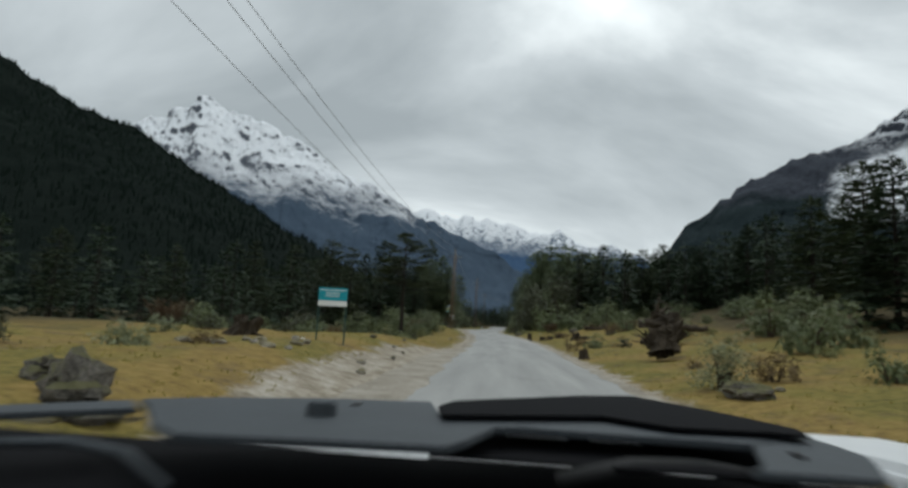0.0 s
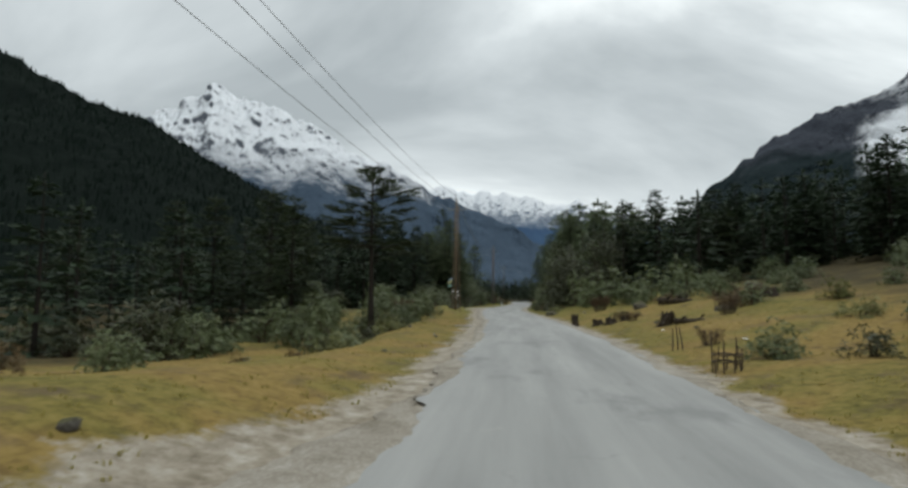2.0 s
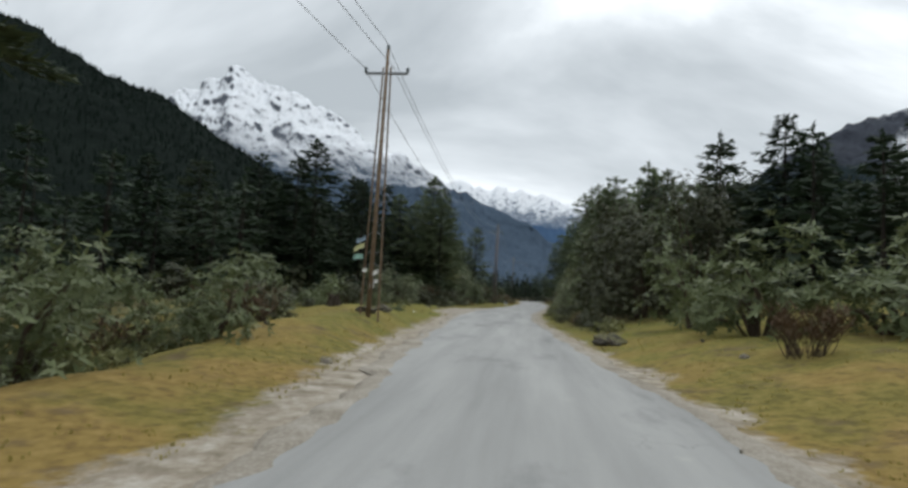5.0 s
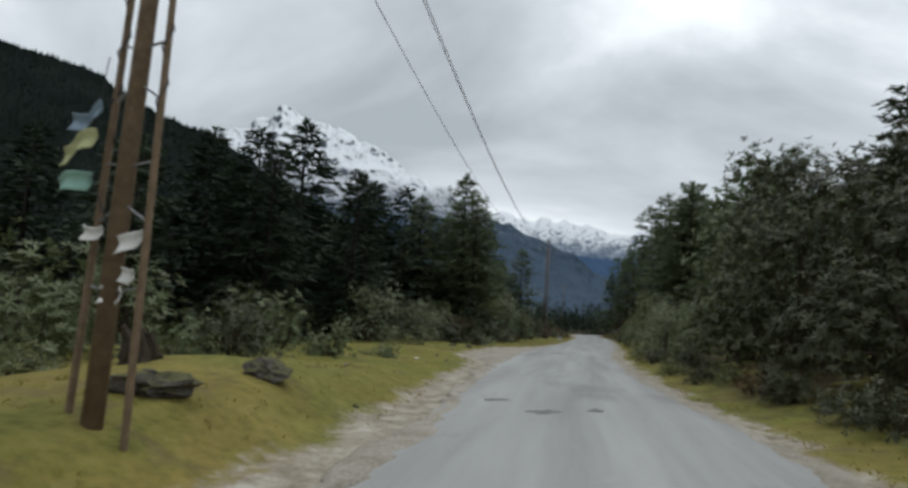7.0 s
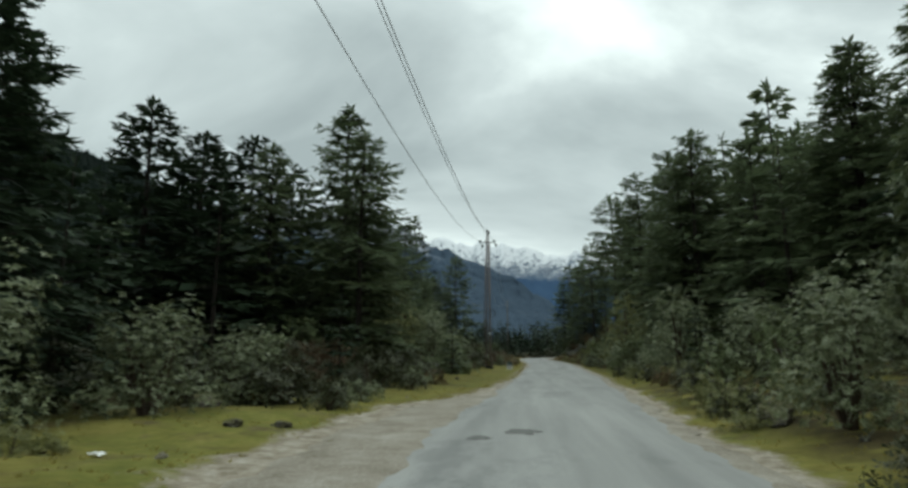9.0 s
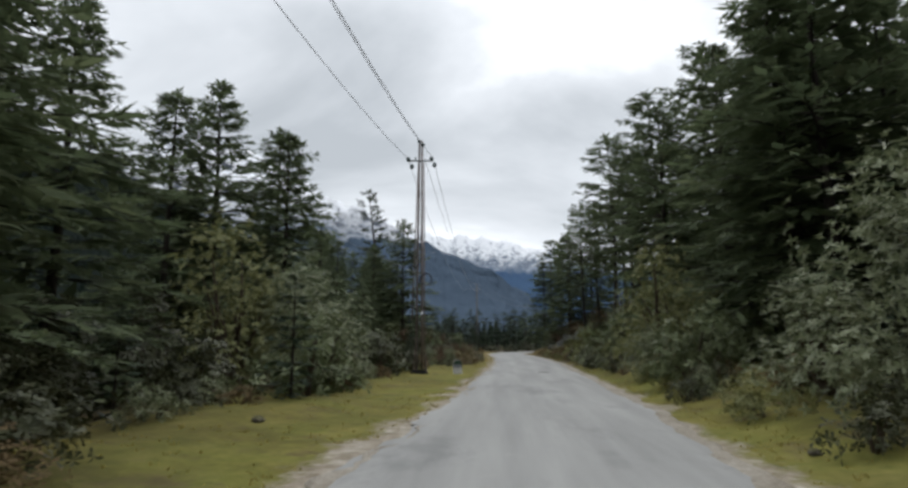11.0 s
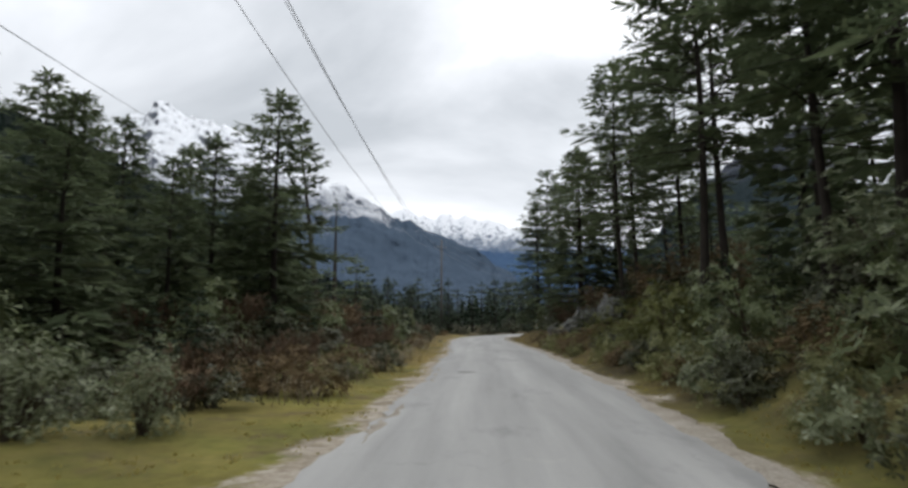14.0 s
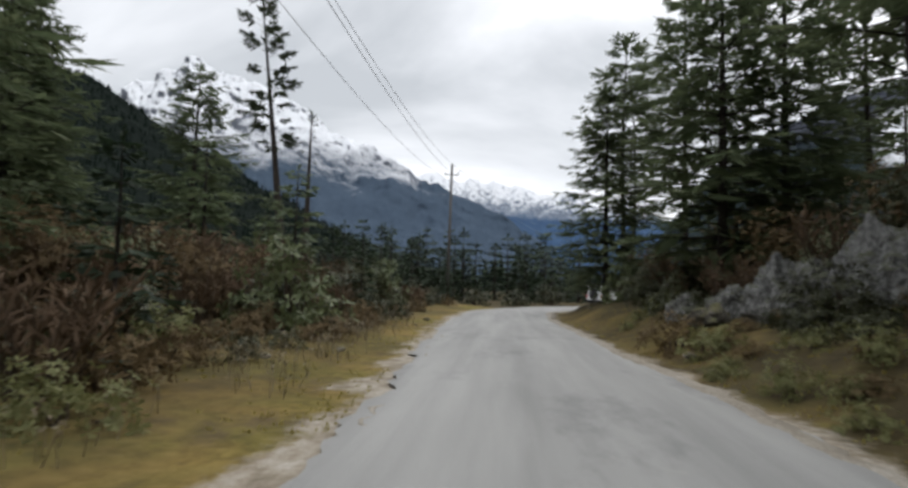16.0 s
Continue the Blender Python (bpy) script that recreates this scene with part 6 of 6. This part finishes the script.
for dx0, dx1, dx2, dx3, dz0, dz1 in ((-1.1, -0.68, -0.6, -0.9, -0.8, -0.85), (0.1, 0.05, -0.05, 0.1, 0.1, 0.0), (0.35, 0.35, 0.6, 0.3, -0.8, -0.9)):
    wire((-7.3 + dx0, -6.0, 10.5 + dz0), (-4.9 + dx1, 68.2, 9.65 + dz0), 1.7)
    wire((-4.9 + dx1, 68.2, 9.65 + dz0), (-4.05 + dx2, 130.2, 10.9 + dz1), 2.2)
    wire((-4.05 + dx2, 130.2, 10.9 + dz1), (-3.5 + dx3, 201.6, 11.2 + dz1), 2.3)
    wire((-3.5 + dx3, 201.6, 11.2 + dz1), (10 + dx3, 262, 11.5 + dz1), 0.8)
wire((-3.75, 130.12, 4.35), (-15.8, 160.0, 11.8), 0.05, 0.012)

stay_line = thing("guy_wire", -4.6, 135.9, land(-4.6, 135.9), 0, "steel guy wire with a dark stay insulator", "guy wire")
g0 = stay_line.matrix_basis.translation
run = Vector((-4.1, 130.2, 9.6)) - g0
raw("wire_strand", *tube([Vector((0, 0, -0.2)), run], [0.008, 0.008], 5), CABLE, stay_line)
bm = bmesh.new()
bmesh.ops.create_uvsphere(bm, u_segments=12, v_segments=8, radius=1, matrix=Matrix.Translation(run * 0.48) @ run.to_track_quat("Z", "Y").to_matrix().to_4x4() @ Matrix.Diagonal((0.06, 0.06, 0.14, 1)))
part("stay_insulator", bm, CERAMIC, stay_line, "dark oval stay insulator")

# ---------------------------------------------------------------- the vehicle further along the road


def vehicle(x, y, rz):
    root = thing("off_road_vehicle", x, y, 0.03, rz, "white boxy off-road vehicle with a spare wheel, on the road", "vehicle")
    bm = bmesh.new()
    box(bm, 1.66, 3.9, 0.70, Matrix.Translation((0, 0, 0.80)), 0.10)
    part("body", bm, CARWHITE, root)
    bm = bmesh.new()
    box(bm, 1.56, 2.7, 0.78, Matrix.Translation((0, -0.55, 1.48)), 0.13)
    part("cabin", bm, CARWHITE, root)
    for nm, sx, sy, sz, px, py, pz in (("rear_window", 1.15, 0.03, 0.42, 0, -1.905, 1.52), ("windscreen", 1.3, 0.03, 0.45, 0, 0.805, 1.52)):
        bm = bmesh.new()
        box(bm, sx, sy, sz, Matrix.Translation((px, py, pz)), 0.01)
        part(nm, bm, GLASS, root, "dark tinted glass")
    for sx in (-0.785, 0.785):
        for py in (-1.35, -0.35):
            bm = bmesh.new()
            box(bm, 0.03, 0.8, 0.4, Matrix.Translation((sx, py, 1.52)), 0.01)
            part("side_window", bm, GLASS, root, "dark tinted glass")
    bm = bmesh.new()
    box(bm, 1.62, 0.22, 0.20, Matrix.Translation((0, -1.98, 0.52)), 0.04)
    part("rear_bumper", bm, RUBBER, root, "black rear bumper")
    for sx in (-0.70, 0.70):
        bm = bmesh.new()
        box(bm, 0.12, 0.04, 0.28, Matrix.Translation((sx, -1.96, 0.92)), 0.01)
        part("tail_lamp", bm, REDLAMP, root, "red tail lamp")
        for py in (-1.25, 1.25):
            bm = bmesh.new()
            bmesh.ops.create_cone(bm, cap_ends=True, segments=28, radius1=0.35, radius2=0.35, depth=0.24, matrix=pose(sx * 1.05, py, 0.35, 0, 90, 0))
            bmesh.ops.bevel(bm, geom=[e for e in bm.edges if len(e.link_faces) == 2 and max(len(f.verts) for f in e.link_faces) > 4], offset=0.05, segments=2, affect="EDGES")
            tyre = part("tyre", bm, RUBBER, root, "black tyre")
            bm = bmesh.new()
            bmesh.ops.create_cone(bm, cap_ends=True, segments=20, radius1=0.2, radius2=0.2, depth=0.26, matrix=pose(sx * 1.05, py, 0.35, 0, 90, 0))
            part("rim", bm, STEEL, tyre, "steel rim")
    bm = bmesh.new()
    bmesh.ops.create_cone(bm, cap_ends=True, segments=28, radius1=0.34, radius2=0.34, depth=0.22, matrix=pose(0, -2.06, 1.02, 90, 0, 0))
    part("spare_wheel", bm, RUBBER, root, "black spare wheel cover")
    bm = bmesh.new()
    box(bm, 1.3, 1.9, 0.05, Matrix.Translation((0, -0.5, 1.92)), 0.02)
    part("roof_rack", bm, RUBBER, root)


vehicle(9.6, 204.6, -46)


def outline_plate(name, pts, z, thick, material, parent, label="", bevel=0.008):
    """A flat moulded plate with a rounded rim."""
    bm = bmesh.new()
    f = bm.faces.new([bm.verts.new((px, py, z)) for px, py in pts])
    r = bmesh.ops.extrude_face_region(bm, geom=[f])
    bmesh.ops.translate(bm, vec=(0, 0, -thick), verts=[v for v in r["geom"] if isinstance(v, bmesh.types.BMVert)])
    bmesh.ops.recalc_face_normals(bm, faces=bm.faces)
    if bevel:
        bmesh.ops.bevel(bm, geom=bm.edges, offset=bevel, segments=2, affect="EDGES")
    return part(name, bm, material, parent, label)


def opening_view_car():
    """Camera's car, added for the opening view only: open windscreen, cowl, wipers and white bonnet."""
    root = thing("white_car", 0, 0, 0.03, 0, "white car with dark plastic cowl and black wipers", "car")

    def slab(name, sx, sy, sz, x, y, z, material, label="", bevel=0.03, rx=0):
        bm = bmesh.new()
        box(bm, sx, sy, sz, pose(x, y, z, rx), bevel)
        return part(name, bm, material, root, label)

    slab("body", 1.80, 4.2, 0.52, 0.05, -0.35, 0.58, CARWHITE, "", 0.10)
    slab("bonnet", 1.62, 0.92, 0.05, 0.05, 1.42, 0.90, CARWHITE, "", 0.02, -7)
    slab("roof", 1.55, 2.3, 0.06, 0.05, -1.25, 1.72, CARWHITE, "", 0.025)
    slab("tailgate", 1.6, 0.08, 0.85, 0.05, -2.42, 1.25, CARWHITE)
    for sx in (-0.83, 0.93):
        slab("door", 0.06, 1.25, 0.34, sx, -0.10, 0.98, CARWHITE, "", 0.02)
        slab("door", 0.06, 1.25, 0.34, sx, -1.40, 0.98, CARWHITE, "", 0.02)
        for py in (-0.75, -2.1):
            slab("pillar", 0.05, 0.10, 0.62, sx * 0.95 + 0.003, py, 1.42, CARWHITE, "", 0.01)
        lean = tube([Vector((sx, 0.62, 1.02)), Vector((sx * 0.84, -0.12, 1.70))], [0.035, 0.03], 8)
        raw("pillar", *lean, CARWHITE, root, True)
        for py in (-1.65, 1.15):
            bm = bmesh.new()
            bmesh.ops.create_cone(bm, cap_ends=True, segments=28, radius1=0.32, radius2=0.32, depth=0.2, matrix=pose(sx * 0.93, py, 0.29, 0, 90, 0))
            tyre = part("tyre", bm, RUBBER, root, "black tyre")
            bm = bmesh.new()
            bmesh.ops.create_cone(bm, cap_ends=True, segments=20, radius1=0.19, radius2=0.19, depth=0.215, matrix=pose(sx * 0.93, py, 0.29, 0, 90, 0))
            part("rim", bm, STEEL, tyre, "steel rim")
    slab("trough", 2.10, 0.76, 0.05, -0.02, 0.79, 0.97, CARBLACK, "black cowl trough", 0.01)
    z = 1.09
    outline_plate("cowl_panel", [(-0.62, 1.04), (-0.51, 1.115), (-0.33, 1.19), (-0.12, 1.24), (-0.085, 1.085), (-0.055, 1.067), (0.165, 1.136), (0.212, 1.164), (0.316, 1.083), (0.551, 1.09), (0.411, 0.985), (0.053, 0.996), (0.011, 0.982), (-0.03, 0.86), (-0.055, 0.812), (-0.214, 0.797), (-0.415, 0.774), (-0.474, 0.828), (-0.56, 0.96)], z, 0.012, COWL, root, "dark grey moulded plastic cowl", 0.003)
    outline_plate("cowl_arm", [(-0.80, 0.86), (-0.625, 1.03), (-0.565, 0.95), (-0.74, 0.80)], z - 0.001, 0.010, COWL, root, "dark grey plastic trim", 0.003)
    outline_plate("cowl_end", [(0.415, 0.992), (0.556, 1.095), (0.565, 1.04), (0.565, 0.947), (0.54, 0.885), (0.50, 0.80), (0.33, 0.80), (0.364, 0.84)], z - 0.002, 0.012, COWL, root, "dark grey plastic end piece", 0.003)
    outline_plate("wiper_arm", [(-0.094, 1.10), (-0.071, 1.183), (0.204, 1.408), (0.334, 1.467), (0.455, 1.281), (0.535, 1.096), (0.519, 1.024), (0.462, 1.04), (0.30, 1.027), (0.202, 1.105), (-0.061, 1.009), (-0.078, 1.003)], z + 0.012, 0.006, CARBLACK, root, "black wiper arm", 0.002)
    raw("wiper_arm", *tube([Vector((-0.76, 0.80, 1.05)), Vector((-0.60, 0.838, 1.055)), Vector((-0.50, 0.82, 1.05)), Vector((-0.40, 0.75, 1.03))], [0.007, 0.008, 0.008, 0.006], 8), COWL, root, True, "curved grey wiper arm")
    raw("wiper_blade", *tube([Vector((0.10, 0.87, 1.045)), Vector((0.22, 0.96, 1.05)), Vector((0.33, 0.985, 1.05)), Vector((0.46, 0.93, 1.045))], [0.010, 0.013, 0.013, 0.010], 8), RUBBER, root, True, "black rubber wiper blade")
    # Pale plates added in place of slots open to bonnet and ground.
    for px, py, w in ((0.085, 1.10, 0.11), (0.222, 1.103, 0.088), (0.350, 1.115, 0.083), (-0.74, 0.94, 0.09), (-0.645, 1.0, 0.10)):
        slab("grille_slot", w, 0.022, 0.004, px, py, z - 0.03, CARWHITE if px > 0 else PALE_ROCK, "pale plate standing in for a see-through slot", 0.001)
    # Black sheet added to keep the gaps dark and hide the white bonnet.
    slab("cowl_tray", 0.62, 0.24, 0.006, 0.22, 1.04, z - 0.038, CARBLACK, "black backing sheet under the cowl", 0.002)
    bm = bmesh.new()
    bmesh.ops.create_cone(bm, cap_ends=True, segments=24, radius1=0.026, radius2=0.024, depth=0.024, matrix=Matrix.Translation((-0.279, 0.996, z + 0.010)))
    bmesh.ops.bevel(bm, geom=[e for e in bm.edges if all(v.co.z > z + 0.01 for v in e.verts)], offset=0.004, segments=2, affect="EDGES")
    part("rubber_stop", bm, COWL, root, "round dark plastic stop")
    # Black plate standing in for the dark inside of a hole.
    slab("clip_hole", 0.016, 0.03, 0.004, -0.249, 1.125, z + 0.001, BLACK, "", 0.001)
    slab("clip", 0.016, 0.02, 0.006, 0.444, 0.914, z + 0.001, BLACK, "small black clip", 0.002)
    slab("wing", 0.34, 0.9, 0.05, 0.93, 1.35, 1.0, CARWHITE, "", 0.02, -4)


# stands still at the start, does not ride along with the camera
opening_view_car()

# ---------------------------------------------------------------- grass and litter
def grass():
    """Tufts of short grass along both verges."""
    rng = random.Random(12)
    vs, fs = [], []
    for k in range(15000):
        y = rng.uniform(4, 180)
        side = rng.choice((-1, 1))
        edge = 2.8 if side > 0 else -wide_left(y)
        d = edge + 0.05 + 6.5 * rng.random() ** 1.6
        x = centre(y) + side * d
        if noise.noise(Vector((x * 0.5, y * 0.5, 21))) < -0.12:
            continue
        z = land(x, y)
        for b in range(4):
            w = rng.random() * 6.28
            dv = Vector((math.cos(w) * 0.5, math.sin(w) * 0.5, 1)).normalized()
            h = rng.uniform(0.03, 0.085)
            diamond(vs, fs, Vector((x + rng.uniform(-0.06, 0.06), y + rng.uniform(-0.06, 0.06), z - 0.02)), dv, Vector((-math.sin(w), math.cos(w), 0)), h, 0.012)
    tagged(mesh_ob("verge_grass", vs, fs, GRASS), "short yellow-green grass tufts along the verge", "grass", kind="stuff")


grass()


def broken_patch(x, y, r, seed):
    """A dark, worn patch in the asphalt with a ragged outline."""
    bm = bmesh.new()
    rim = []
    for i in range(26):
        w = i * 6.2832 / 26
        k = r * (0.75 + 0.55 * noise.noise(Vector((math.cos(w) * 1.6, math.sin(w) * 1.6, seed * 3.7))) + 0.2 * noise.noise(Vector((math.cos(w) * 5, math.sin(w) * 5, seed))))
        rim.append(bm.verts.new((math.cos(w) * k * 1.5, math.sin(w) * k, 0)))
    f = bm.faces.new(rim)
    ext = bmesh.ops.extrude_face_region(bm, geom=[f])
    bmesh.ops.translate(bm, vec=(0, 0, -0.02), verts=[v for v in ext["geom"] if isinstance(v, bmesh.types.BMVert)])
    bmesh.ops.recalc_face_normals(bm, faces=bm.faces)
    me = bpy.data.meshes.new("road_patch")
    bm.to_mesh(me)
    bm.free()
    me.materials.append(TAR)
    ob = new("road_patch", me)
    d = x - centre(y)
    ob.matrix_basis = pose(x, y, 0.034 + 0.02 * max(0.0, 1 - (d / 3) ** 2), 0, 0, seed * 25)
    tagged(ob, "dark broken patch in the pale asphalt", "road patch", "road patches")


for x, y, r, sd in ((-2.4, 74.6, 0.21, 1), (-1.5, 73.6, 0.24, 2), (-0.7, 74.2, 0.18, 3), (-1.9, 94.6, 0.30, 4), (-2.6, 93.8, 0.22, 5), (1.6, 131.5, 0.26, 6), (0.4, 149.0, 0.24, 7)):
    broken_patch(x, y, r, sd)


def litter(x, y, w):
    bm = bmesh.new()
    bmesh.ops.create_grid(bm, x_segments=6, y_segments=5, size=0.5)
    for v in bm.verts:
        v.co = Vector((v.co.x * w, v.co.y * w * 0.6, 0.05 + 0.05 * noise.noise(v.co * 4 + Vector((x, y, 0)))))
    ext = bmesh.ops.extrude_face_region(bm, geom=bm.faces[:])
    bmesh.ops.translate(bm, vec=(0, 0, 0.004), verts=[v for v in ext["geom"] if isinstance(v, bmesh.types.BMVert)])
    me = bpy.data.meshes.new("litter_scrap")
    bm.to_mesh(me)
    bm.free()
    me.materials.append(WHITE)
    ob = new("litter_scrap", me)
    ob.matrix_basis = pose(x, y, land(x, y), 0, 0, x * 50)
    tagged(ob, "crumpled white litter on the grass", "litter", "litter")


for x, y, w in ((-7.5, 91.4, 0.22), (-6.3, 84.0, 0.15), (-4.9, 15.2, 0.2), (5.3, 42.0, 0.16), (6.3, 37.0, 0.14)):
    litter(x, y, w)
